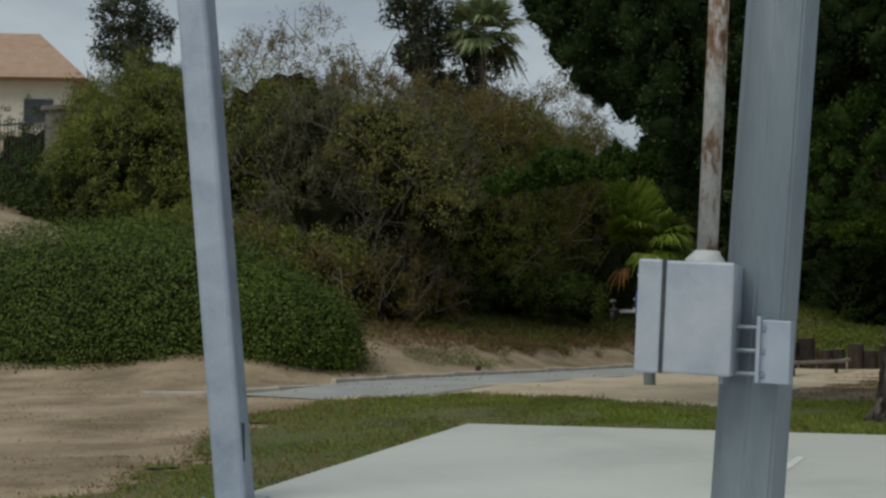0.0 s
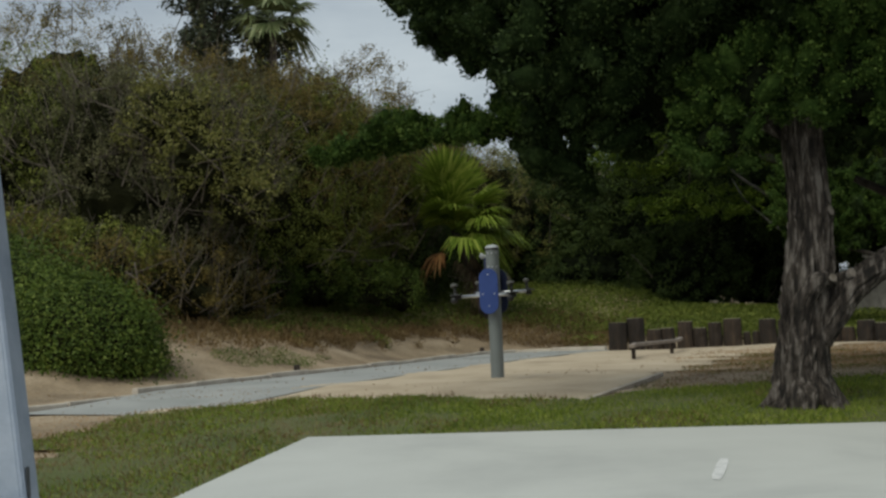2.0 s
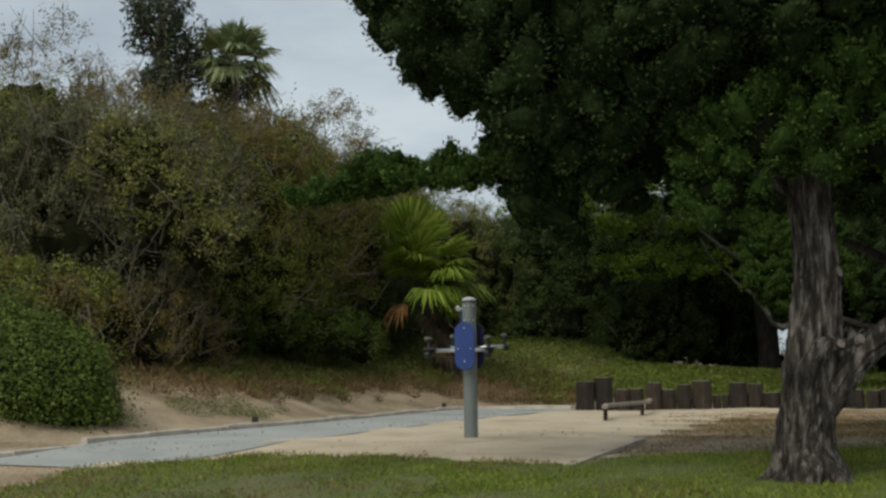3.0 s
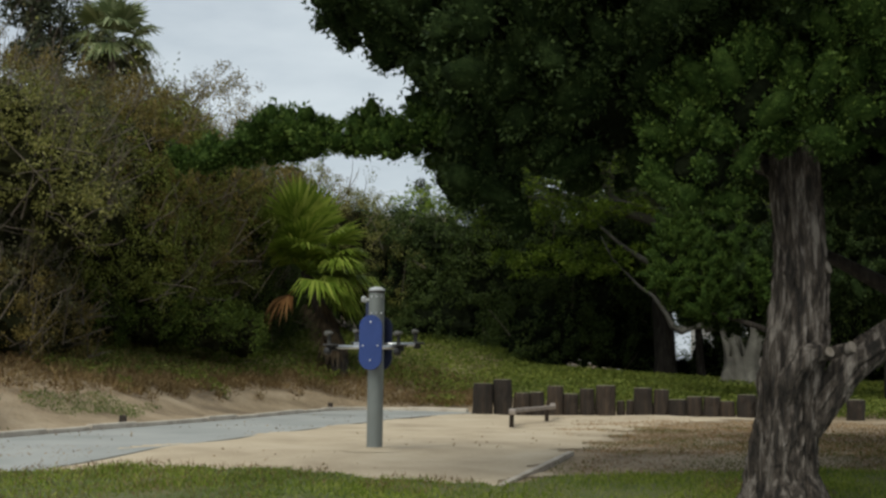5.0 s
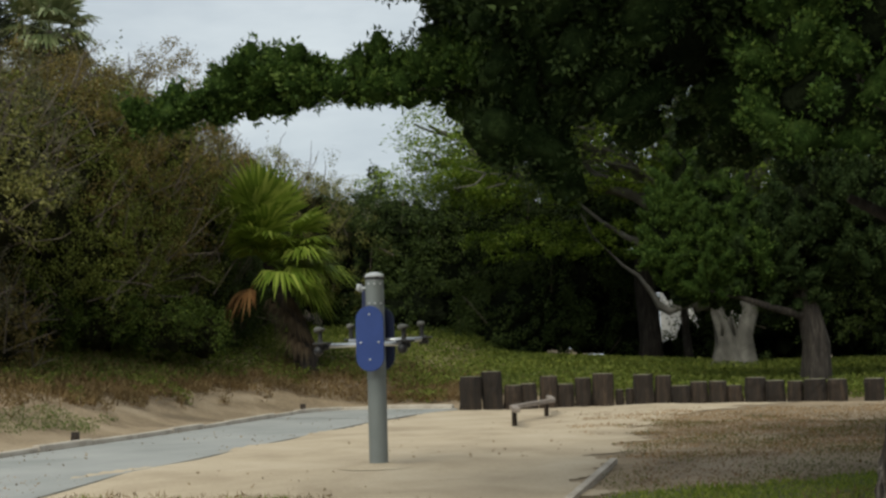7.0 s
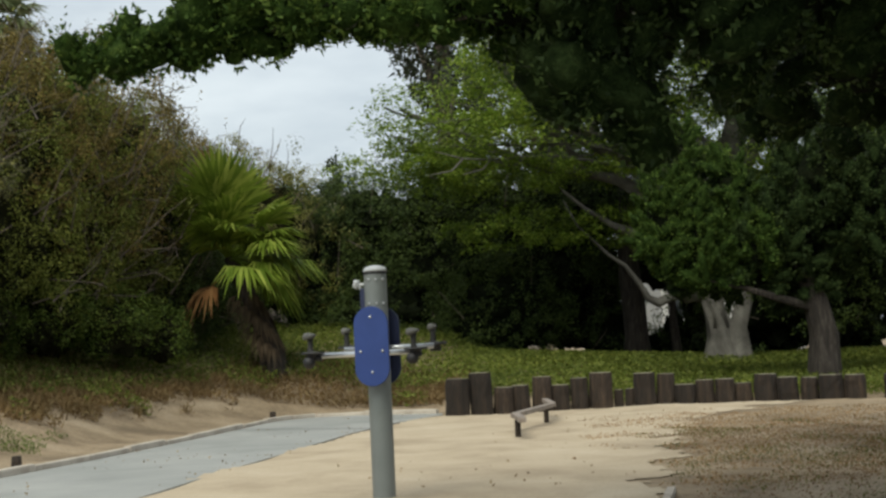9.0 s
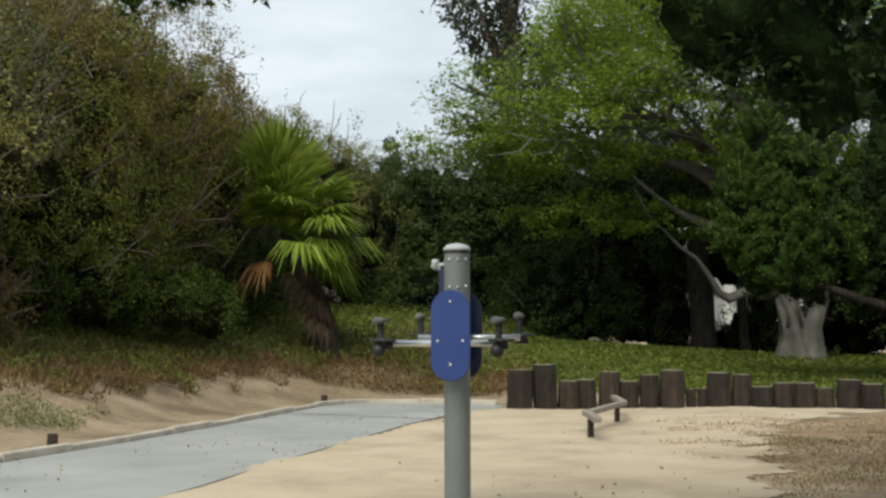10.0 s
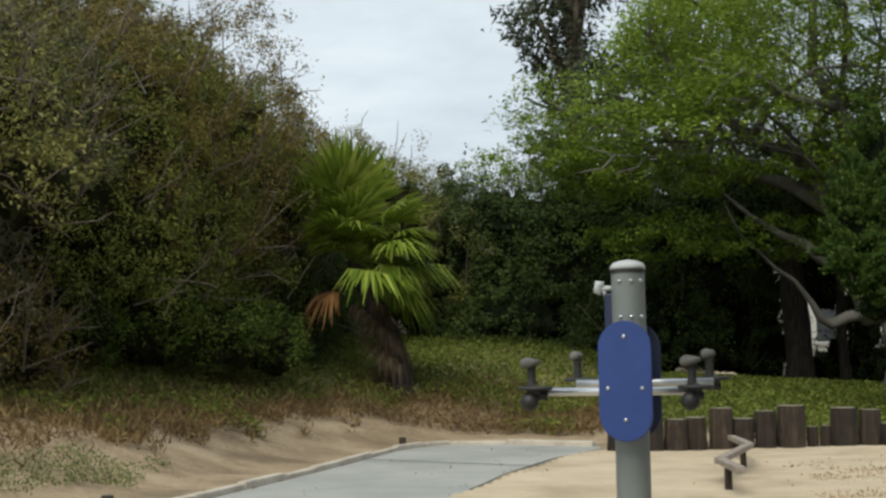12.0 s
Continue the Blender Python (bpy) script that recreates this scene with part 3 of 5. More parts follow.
    part("leg", bm, M_LOG, beam, "dark round timber leg")


# ---- hand-cycle exercise post ----
gym = thing("exercise_post", 0, 0, 0, "silver grey exercise post with blue panels and black hand pedals", "exercise equipment")
R = 0.084
bm = bmesh.new()
tube(bm, [(0, 0, -0.2), (0, 0, 1.40), (0, 0, 1.405), (0, 0, 1.412), (0, 0, 1.655)], (R, R, R, R * 0.985, R * 0.985), 32)
part("post_tube", bm, M_TUBE, gym, smooth=False)
bm = bmesh.new()
tube(bm, [(0, 0, 1.655), (0, 0, 1.675)], (R * 1.02, R * 1.02), 32)
part("collar", bm, M_BLACK, gym, "black rubber collar under the cap")
bm = bmesh.new()
tube(bm, [(0, 0, 1.675), (0, 0, 1.69), (0, 0, 1.708), (0, 0, 1.718), (0, 0, 1.723)], (R * 1.05, R * 1.03, R * 0.85, R * 0.5, R * 0.15), 28)
part("cap", bm, M_CAP, gym, "domed light grey plastic cap", smooth=True)
bm = bmesh.new()
bmesh.ops.create_circle(bm, cap_ends=True, segments=28, radius=0.36)
for v in bm.verts:
    v.co.z = 0.0 + 0.03 * noise.noise(v.co * 4)
bmesh.ops.poke(bm, faces=bm.faces)
for v in bm.verts:
    if v.co.xy.length < 0.05:
        v.co.z = 0.05
    else:
        v.co.z = 0.005
part("sand_collar", bm, M_SAND, gym, "low heap of sand round the foot", smooth=True)
TURN = Matrix.Rotation(radians(-13), 4, "Z")


def gym_part(name, bm, mat, label="", parent=None, smooth=False):
    ob = part(name, bm, mat, parent or gym, label, smooth)
    if parent is None:
        ob.matrix_local = TURN
    return ob


def stadium(bm, w, h, y0, y1, zc, bevel=0.004):
    """An upright pill-shaped board between the planes y0 and y1."""
    vs = []
    for top in (1, -1):
        for k in range(17):
            a = math.pi * k / 16 + (0 if top > 0 else math.pi)
            vs.append(bm.verts.new((w / 2 * math.cos(a), y0, zc + top * (h - w) / 2 + w / 2 * math.sin(a))))
    f = bm.faces.new(vs)
    ex = bmesh.ops.extrude_face_region(bm, geom=[f])
    for v in ex["geom"]:
        if isinstance(v, bmesh.types.BMVert):
            v.co.y = y1
    bmesh.ops.recalc_face_normals(bm, faces=bm.faces)
    rim = [e for e in bm.edges if abs(e.verts[0].co.y - e.verts[1].co.y) < 1e-6]
    bmesh.ops.bevel(bm, geom=rim, offset=bevel, segments=2, affect="EDGES")


PZ = 1.13
for side, y0, y1 in ((-1, -0.175, -0.153), (1, 0.140, 0.162)):
    bm = bmesh.new()
    stadium(bm, 0.255, 0.575, y0, y1, PZ)
    # Both panels are one blue; the rear one has its shade in the colour.
    panel = gym_part("panel", bm, M_BLUE if side < 0 else M_NAVY, "glossy navy blue pill-shaped plastic panel" if side < 0 else "navy blue rear panel darkened for shade")
    for bx, bz in ((0, 0.212), (0, -0.185), (-0.082, -0.035), (0.082, -0.035)):
        bm = bmesh.new()
        yo = y0 if side < 0 else y1
        tube(bm, [(bx, yo + 0.002 * side * -1, PZ + bz), (bx, yo + 0.005 * side, PZ + bz), (bx, yo + 0.008 * side, PZ + bz)], (0.010, 0.010, 0.005), 10)
        gym_part("bolt", bm, M_CHROME, "bright steel bolt head", panel, True)
for k in range(4):
    a = radians((-110, -72, -35, 150)[k])
    for z in (1.44, 1.615):
        bm = bmesh.new()
        d = Vector((math.cos(a), math.sin(a), 0))
        tube(bm, [d * (R - 0.004) + Vector((0, 0, z)), d * (R + 0.006) + Vector((0, 0, z)), d * (R + 0.009) + Vector((0, 0, z))], (0.009, 0.009, 0.004), 8)
        gym_part("rivet", bm, M_CHROME, "bright steel rivet", None, True)
bm = bmesh.new()
tube(bm, [(-R + 0.01, 0, 1.585), (-R - 0.055, 0, 1.585)], (0.014, 0.014), 12)
tube(bm, [(-R - 0.04, 0, 1.60), (-R - 0.062, 0, 1.605), (-R - 0.068, 0, 1.575), (-R - 0.05, 0, 1.56)], (0.020, 0.026, 0.024, 0.012), 10)
tube(bm, [(-R - 0.035, 0, 1.575), (-R - 0.035, 0.005, 1.545)], (0.010, 0.006), 8)
gym_part("side_fitting", bm, M_CAP, "small grey side fitting", None, True)
bm = bmesh.new()
box(bm, -0.05, 0.05, -0.152, 0.139, 0.97, 1.30, 0.01)
gym_part("gear_housing", bm, M_BLACK, "black housing between the panels")
bm = bmesh.new()
box(bm, -R - 0.036, -R + 0.01, -0.01, 0.06, 1.33, 1.56, 0.008)
gym_part("back_bracket", bm, M_NAVY, "dark navy bracket behind the post")
AZ = 1.085
for yy, zz, xx in ((-0.125, 1.08, 0.37), (0.125, 1.115, 0.34)):
    bm = bmesh.new()
    tube(bm, [(-xx + 0.36 * yy, yy, zz), (xx + 0.36 * yy, yy, zz)], (0.020, 0.020), 14)
    gym_part("axle_bar", bm, M_CHROME, "bright steel bar", None, True)
def disc(bm, x, y, z, rx, ry, thick):
    """A flat oval plate with a softened rim."""
    rings = []
    for dz, k in ((0, 0.9), (thick * 0.3, 1.0), (thick * 0.7, 1.0), (thick, 0.88)):
        rings.append([bm.verts.new((x + rx * k * math.cos(2 * math.pi * i / 24), y + ry * k * math.sin(2 * math.pi * i / 24), z + dz)) for i in range(24)])
    for p, q in zip(rings, rings[1:]):
        for i in range(24):
            bm.faces.new((p[i], p[(i + 1) % 24], q[(i + 1) % 24], q[i]))
    bm.faces.new(rings[0][::-1])
    bm.faces.new(rings[-1])


for sx in (-1, 1):
    for sy in (-1, 1):
        x0, y0, AZ, k = (sx * 0.385 - 0.044, -0.20, 1.085, 1.0) if sy < 0 else (sx * 0.335 + 0.045, 0.24, 1.118, 1.0)
        bm = bmesh.new()
        disc(bm, x0 - 0.006, y0, AZ + 0.006, 0.086 * k, 0.064 * k, 0.018)
        tube(bm, [(x0, y0 - 0.07 * sy, AZ + 0.002), (x0, y0 + 0.03 * sy, AZ + 0.006)], (0.022, 0.026), 12)
        crank = gym_part("crank_plate", bm, M_BLACK, "flat black plastic crank plate", None, True)
        gx, gy = x0 - 0.022, y0
        bm = bmesh.new()
        tube(bm, [(gx, gy, AZ + 0.02), (gx, gy, AZ + 0.032), (gx, gy, AZ + 0.06), (gx, gy, AZ + 0.10), (gx, gy, AZ + 0.122)], (0.030 * k, 0.022 * k, 0.020 * k, 0.020 * k, 0.024 * k), 14)
        grip = gym_part("hand_grip", bm, M_GRIP, "dark rubber hand grip", crank, True)
        bm = bmesh.new()
        w = 1.0 if sy < 0 else 0.72
        tube(bm, [(gx, gy, AZ + 0.116), (gx - 0.002, gy, AZ + 0.122), (gx - 0.005, gy, AZ + 0.134), (gx - 0.006, gy, AZ + 0.148), (gx - 0.006, gy, AZ + 0.158), (gx - 0.005, gy, AZ + 0.162)],
             (0.022 * w, 0.044 * w, 0.052 * w, 0.048 * w, 0.034 * w, 0.012 * w), 16)
        gym_part("grip_knob", bm, M_KNOB, "grip top toned grey for sky light", grip, True)
        if sy < 0:
            bm = bmesh.new()
            bmesh.ops.create_uvsphere(bm, u_segments=16, v_segments=10, radius=0.045, matrix=Matrix.Translation((gx - 0.008, gy - 0.015, AZ - 0.05)))
            tube(bm, [(gx, gy - 0.01, AZ - 0.02), (gx, gy, AZ + 0.012)], (0.024, 0.028), 10)
            gym_part("lower_knob", bm, M_BLACK, "black rubber ball below the plate", crank, True)
        bm = bmesh.new()
        tube(bm, [(x0 - 0.05 * sx, y0 + 0.02, AZ - 0.022), (x0 + 0.03 * sx, y0 + 0.02, AZ - 0.026)], (0.022, 0.018), 10)
        gym_part("hub", bm, M_BLACK, "black hub", crank, True)


# ---- steel columns beside the slab ----
def column(name, x, y, z0, top, w, lean_x, lean_y, turn, mat, label, cut=0.28, flat_only=False):
    ob = thing(name, x, y, z0, label, "column")
    h = top - z0
    shear = Matrix(((1, 0, lean_x, 0), (0, 1, lean_y, 0), (0, 0, 1, 0), (0, 0, 0, 1)))
    bm = bmesh.new()
    prof = []
    c = w * cut
    for px, py in ((-w / 2, -w / 2), (w / 2, -w / 2), (w / 2, w / 2), (-w / 2, w / 2)):
        prof.append((px, py))
    ring = []
    for i, (px, py) in enumerate(prof):
        qx, qy = prof[i - 1]
        rx, ry = prof[(i + 1) % 4]
        for ox, oy in ((qx, qy), (rx, ry)):
            d = Vector((ox - px, oy - py)).normalized()
            ring.append((px + d.x * c, py + d.y * c))
    vs = [[bm.verts.new((px, py, z)) for px, py in ring] for z in np.linspace(-0.25, h, 9)]
    for a, b in zip(vs, vs[1:]):
        for k in range(len(ring)):
            bm.faces.new((a[k], a[(k + 1) % len(ring)], b[(k + 1) % len(ring)], b[k]))
    bm.faces.new(vs[-1])
    bmesh.ops.recalc_face_normals(bm, faces=bm.faces)
    up = [e for e in bm.edges if abs(e.verts[0].co.z - e.verts[1].co.z) > 0.05]
    bmesh.ops.bevel(bm, geom=up, offset=w * 0.035, segments=2, affect="EDGES")
    turn_m = Matrix.Rotation(radians(turn), 4, "Z")
    bmesh.ops.transform(bm, matrix=shear @ turn_m, verts=bm.verts)
    part("shaft", bm, mat, ob)
    return ob, shear @ turn_m


LP, LM = column("steel_column", -0.74, -10.2, gz(-0.74, -10.2), 5.4, 0.225, -0.105, 0.0, 10, M_STEEL, "tall leaning galvanised steel column beside the slab", 0.08)
bm = bmesh.new()
box(bm, -0.018, 0.018, -0.004, 0.004, -0.16, 0.16, 0.003)
slot = part("access_slot", bm, M_GAP, LP, "dark access slot near the foot")
slot.matrix_local = LM @ Matrix.Translation((0.1145, -0.06, 0.42)) @ Matrix.Rotation(radians(90), 4, "Z")
bm = bmesh.new()
for a in range(4):
    ang = a * math.pi / 2 + 0.6
    tube(bm, [(0.22 * math.cos(ang), 0.22 * math.sin(ang), 0.0), (0.22 * math.cos(ang), 0.22 * math.sin(ang), 0.07)], (0.016, 0.016), 6)
box(bm, -0.28, 0.28, -0.28, 0.28, -0.05, 0.02, 0.006)
part("base_plate", bm, M_STEEL, LP, "bolted steel base plate")

RP, RM = column("lighting_column", 3.285, -14.80, gz(3.3, -14.8), 5.2, 0.17, 0.085, 0.0, 20, M_POLE, "galvanised pole with electrical box and rusty conduit", 0.3)
Z0 = gz(3.3, -14.8)


def on_pole(ob, x, y, z):
    """Sets a fitting on the leaning pole at height z above the world's zero."""
    ob.location = (x - 3.285, y + 14.80, z - Z0)
    ob.rotation_euler = (0, radians(3.2), 0)


bm = bmesh.new()
box(bm, -0.110, 0.110, -0.075, 0.075, -0.134, 0.134, 0.006)
bx = part("electrical_box", bm, M_BOXPAINT, RP, "scuffed grey steel electrical box")
on_pole(bx, 3.262, -14.95, 0.768)
bm = bmesh.new()
box(bm, -0.117, -0.058, -0.083, 0.079, -0.136, 0.136, 0.006)
part("box_lid", bm, M_BOXPAINT, bx, "grey box lid with a dark seam")
bm = bmesh.new()
box(bm, -0.058, -0.050, -0.079, 0.078, -0.1352, 0.1352, 0.002)
part("seam", bm, M_GAP, bx, "dark seam beside the lid")
bm = bmesh.new()
tube(bm, [(0.03, 0.0, 0.131), (0.03, 0, 0.138), (0.032, 0, 0.156), (0.032, 0, 0.164)], (0.05, 0.05, 0.034, 0.030), 14)
part("conduit_fitting", bm, M_CAP, bx, "pale conduit fitting", True)
bm = bmesh.new()
tube(bm, [(0.032, 0, 0.146), (0.034, 0, 0.8), (0.036, 0, 1.8), (0.04, 0, 3.9)], (0.025, 0.025, 0.025, 0.025), 16)
part("conduit", bm, M_RUST, bx, "rusty peeling steel conduit", True)
bm = bmesh.new()
box(bm, 0.03, 0.10, -0.10, -0.02, -0.075, 0.075, 0.003)
br = part("clamp_plate", bm, M_STEEL, RP, "steel clamp plate")
on_pole(br, 3.395, -14.86, 0.69)
bm = bmesh.new()
box(bm, -0.062, -0.052, -0.115, -0.02, -0.082, 0.082, 0.002)
part("clamp_flange", bm, M_STEEL, br)
bm = bmesh.new()
box(bm, 0.022, 0.032, -0.115, -0.02, -0.075, 0.082, 0.002)
part("clamp_flange", bm, M_STEEL, br)
for zz in (-0.055, 0.0, 0.055):
    bm = bmesh.new()
    tube(bm, [(-0.095, -0.095, zz), (0.045, -0.095, zz)], (0.0055, 0.0055), 8)
    tube(bm, [(-0.080, -0.095, zz), (-0.066, -0.095, zz)], (0.011, 0.011), 6)
    tube(bm, [(0.032, -0.095, zz), (0.042, -0.095, zz)], (0.011, 0.011), 6)
    part("clamp_bolt", bm, M_POLE, br, "steel clamp bolt with nuts")


# ---- plants ----
def shrub(name, blobs, mat, density, size, seed, label, category="shrub", group="", amp=0.3, along=0.25, twigs=0, twig_len=0.5, core=True, low=-0.6, width=0.55, core_mat=None, tuft=0.2, shrink=0.56):
    """A bush: a dark filler for its inner shade, a skin of single leaves, and bare twigs that stand out of it. Blobs in
    world places.
    """
    bx, by = blobs[0][0], blobs[0][1]
    bz = gz(bx, by)
    ob = thing(name, bx, by, bz, label, category, group)
    local = [(x - bx, y - by, z - bz, a, b, c) for x, y, z, a, b, c in blobs]
    C, CN, rng = crown_points(local, density / 16, seed, amp, low=low)
    few = (CN[:, 1] < 0.4) | (rng.random(len(C)) < 0.4)
    P, N = clumped(C[few], CN[few], rng, tuft, 46)
    if shrink > 0.7:  # a clipped, even skin
        P, N, rng = crown_points(local, density, seed, amp, low=low)
    part("foliage", leaves("foliage", P, N, size * 0.74, size * 0.74 * width, rng, 0.1, along), mat, ob)
    if core:
        tagged(part("shade_core", core_mesh(local, seed, amp, shrink, 4, low, 0.28 if shrink < 0.7 else 0.04), core_mat or M_CORE, ob), kind="stuff")
    if twigs:
        bm = bmesh.new()
        pick = rng.choice(len(P), twigs)
        for i in pick:
            p, n = Vector(P[i]), Vector(N[i])
            d = (n + Vector((0, 0, 0.9)) + Vector(rng.normal(0, 0.35, 3))).normalized()
            L = twig_len * rng.uniform(0.5, 1.3)
            q = p + d * L * 0.6 + Vector(rng.normal(0, 0.05, 3))
            tube(bm, [p - d * 0.5, q, q + (d + Vector(rng.normal(0, 0.3, 3))) * L * 0.45], (0.016, 0.009, 0.004), 4, caps=False)
        tagged(part("twig_tangle", bm, M_TWIG, ob), kind="stuff")
    return ob


def sprigs(name, blobs, mat, count, seed, parent, size=0.09):
    """Loose leafy shoots standing out of a bush's skin, which break its outline."""
    rng = np.random.default_rng(seed)
    P, N = [], []
    for _ in range(count):
        x, y, z, a, b, c = blobs[rng.integers(len(blobs))]
        d = rng.normal(0, 1, 3)
        d[2] = abs(d[2]) * 0.9
        d /= np.linalg.norm(d)
        base = np.array((x, y, z)) + d * np.array((a, b, c)) * 0.98
        up = d * 0.5 + np.array((0, 0, 0.8)) + rng.normal(0, 0.25, 3)
        L = rng.uniform(0.25, 0.8)
        for s in np.linspace(0, 1, 14):
            P.append(base + up * L * s + rng.normal(0, 0.03, 3))
            N.append(rng.normal(0, 1, 3))
    P, N = np.array(P), np.array(N)
    N /= np.linalg.norm(N, axis=1, keepdims=True)
    o = np.array(parent.location)
    return tagged(part("shoot_growth", leaves("shoot_growth", P - o, N, size, size * 0.5, rng, 0.0, 0.3), mat, parent), kind="stuff")


# clipped ivy mound at the foot of the bank
HEDGE = [(-10.9, 2.4, 0.0, 5.2, 2.3, 2.75), (-7.15, 2.2, 0.45, 1.5, 1.5, 1.25)]
shrub("ivy_mound", HEDGE, L_HEDGE, 1400, 0.07, 11, "dense rounded mound of green ivy on the bank", "hedge", amp=0.06, low=-0.2, width=0.85, tuft=0.10, shrink=0.885)
shrub("ivy_mound", [(-12.6, 7.2, 2.4, 3.0, 1.6, 1.15), (-10.0, 7.4, 2.2, 2.2, 1.5, 1.0)], L_OLIVE, 260, 0.09, 12, "low olive green mound of creeper on the bank", "hedge", amp=0.14, low=-0.3)

# wild shrubs on the bank
GREY = [(-8.9, 9.2, 3.0, 2.2, 1.9, 2.5), (-8.0, 9.6, 4.7, 1.8, 1.7, 1.8), (-7.9, 9.0, 2.3, 1.2, 1.4, 1.7), (-9.6, 9.6, 4.6, 1.9, 1.8, 2.0)]
g = shrub("wild_shrub", GREY, L_GREY, 230, 0.075, 21, "tangled grey green shrub with many bare twigs", "shrub", "bank shrubs", 0.38, 0.3, 420, 0.7)
YEL = [(-6.9, 7.7, 4.1, 0.9, 0.8, 1.0), (-7.7, 7.9, 5.1, 0.9, 0.8, 0.8), (-6.3, 8.0, 3.3, 0.6, 0.6, 0.7)]
g = shrub("wild_shrub", YEL, L_YELLOW, 170, 0.085, 22, "yellow green leafy shrub on the bank", "shrub", "bank shrubs", 0.4, 0.4, 60, 0.6)
sprigs("shoot_growth", YEL, L_YELLOW, 130, 23, g)
BROWN = [(-9.8, 14.5, 5.2, 3.4, 3.0, 3.4), (-6.9, 15.6, 4.6, 2.3, 2.6, 3.1), (-12.8, 12.8, 5.4, 3.2, 2.8, 3.2), (-7.6, 13.0, 5.2, 2.0, 2.0, 2.0)]
g = shrub("wild_shrub", BROWN, L_BROWN, 215, 0.08, 24, "tall browning shrub covering the hillside", "shrub", "bank shrubs", 0.34, 0.3, 320, 0.8)
sprigs("shoot_growth", BROWN, L_GREY, 150, 25, g)
def farther(blobs, k, x0=0.0, y0=-7.3, z0=1.2, grow=1.08):
    """The same bushes farther up the bank, seen over the same line."""
    return [(x0 + k * (x - x0), y0 + k * (y - y0), z0 + k * (z - z0), rx * grow, ry * grow, rz * grow) for x, y, z, rx, ry, rz in blobs]


OLV = [(-5.75, 11.6, 3.3, 1.35, 1.9, 2.75), (-6.3, 9.8, 3.6, 1.3, 1.6, 2.5), (-5.3, 13.6, 3.3, 1.3, 1.8, 2.5), (-5.9, 12.2, 5.4, 1.0, 1.2, 0.9)]
OLV = farther(OLV, 1.16)
g = shrub("wild_shrub", OLV, L_OLIVE, 420, 0.07, 26, "tall olive green shrub above the sandy bank", "shrub", "bank shrubs", 0.32, 0.3, 260, 0.6)
sprigs("shoot_growth", OLV, L_OLIVE, 110, 27, g)
DRK = [(-4.75, 15.2, 2.3, 1.4, 1.6, 1.9), (-4.9, 17.6, 3.0, 1.6, 2.0, 2.4), (-5.2, 20.6, 3.4, 2.0, 2.2, 2.5), (-5.4, 14.0, 1.7, 1.2, 1.5, 1.3), (-4.55, 13.6, 1.5, 0.8, 0.9, 1.0)]
DRK = farther(DRK, 1.17) + [(-5.15, 17.4, 2.5, 0.85, 0.8, 1.2), (-5.35, 17.6, 3.8, 0.8, 0.8, 1.1)]
shrub("wild_shrub", DRK, L_DARK, 340, 0.075, 28, "dark green shrub in the shade beside the palm", "shrub", "bank shrubs", 0.32, 0.3, 160, 0.5)
TOPS = [(-5.3, 17.5, 4.4, 1.4, 1.8, 1.6), (-4.9, 21.5, 4.5, 1.6, 2.0, 1.6), (-6.5, 18.5, 5.2, 1.8, 2.2, 1.9)]
TOPS = farther(TOPS, 1.12)
g = shrub("wild_shrub", TOPS, L_BROWN, 280, 0.075, 29, "rust brown shrub tops along the ridge", "shrub", "bank shrubs", 0.36, 0.3, 160, 0.55)
sprigs("shoot_growth", TOPS, L_BROWN, 90, 30, g)
LEFTS = [(-15.5, 10.5, 5.0, 2.8, 2.4, 2.8), (-16.2, 11.6, 6.5, 2.2, 1.8, 1.6), (-17.6, 12.4, 4.6, 1.9, 2.0, 2.2), (-12.0, 10.2, 4.6, 2.2, 1.9, 2.4)]
g = shrub("wild_shrub", LEFTS, L_OLIVE, 260, 0.09, 31, "dark olive shrubs against the garden fence", "shrub", "bank shrubs", 0.34, 0.3, 200, 0.8)
sprigs("shoot_growth", LEFTS, L_GREY, 120, 32, g)
LOWD = [(-8.9, 6.4, 1.7, 1.3, 1.0, 1.1), (-7.8, 7.6, 1.6, 1.0, 1.1, 1.0), (-7.2, 9.6, 1.5, 0.9, 1.3, 1.0), (-10.5, 6.3, 2.0, 1.5, 1.0, 1.2)]
FOOT = [(-5.6, 14.2, 1.7, 0.85, 0.6, 0.65), (-4.9, 15.0, 1.6, 0.7, 0.6, 0.6), (-6.5, 13.2, 1.9, 0.85, 0.6, 0.75), (-7.3, 12.0, 1.9, 0.85, 0.7, 0.85)]
shrub("wild_shrub", FOOT, L_HEDGE, 300, 0.075, 34, "green creeper at the shaded foot of the bank shrubs", "shrub", "bank shrubs", 0.35)
shrub("wild_shrub", LOWD, L_BROWN, 260, 0.07, 33, "dry brown undergrowth at the foot of the bank shrubs", "shrub", "bank shrubs", 0.4, 0.35, 220, 0.5)


# tall dark hedge across the back and trees behind it
BACK = [(-2.6, 25.5, 3.2, 2.2, 2.0, 3.0), (0.2, 25.2, 3.2, 2.4, 2.0, 3.0), (3.2, 24.6, 3.0, 2.4, 2.0, 2.8), (4.3, 25.5, 2.6, 1.6, 1.6, 2.6), (-0.9, 23.6, 1.8, 1.8, 1.3, 1.5), (2.0, 23.2, 1.7, 1.8, 1.3, 1.4), (-1.2, 25.0, 4.6, 1.7, 1.4, 1.4), (1.4, 24.4, 4.9, 2.2, 1.3, 1.3), (4.2, 24.4, 4.8, 2.2, 1.4, 1.5), (6.6, 25.0, 4.3, 1.9, 1.4, 1.75)]
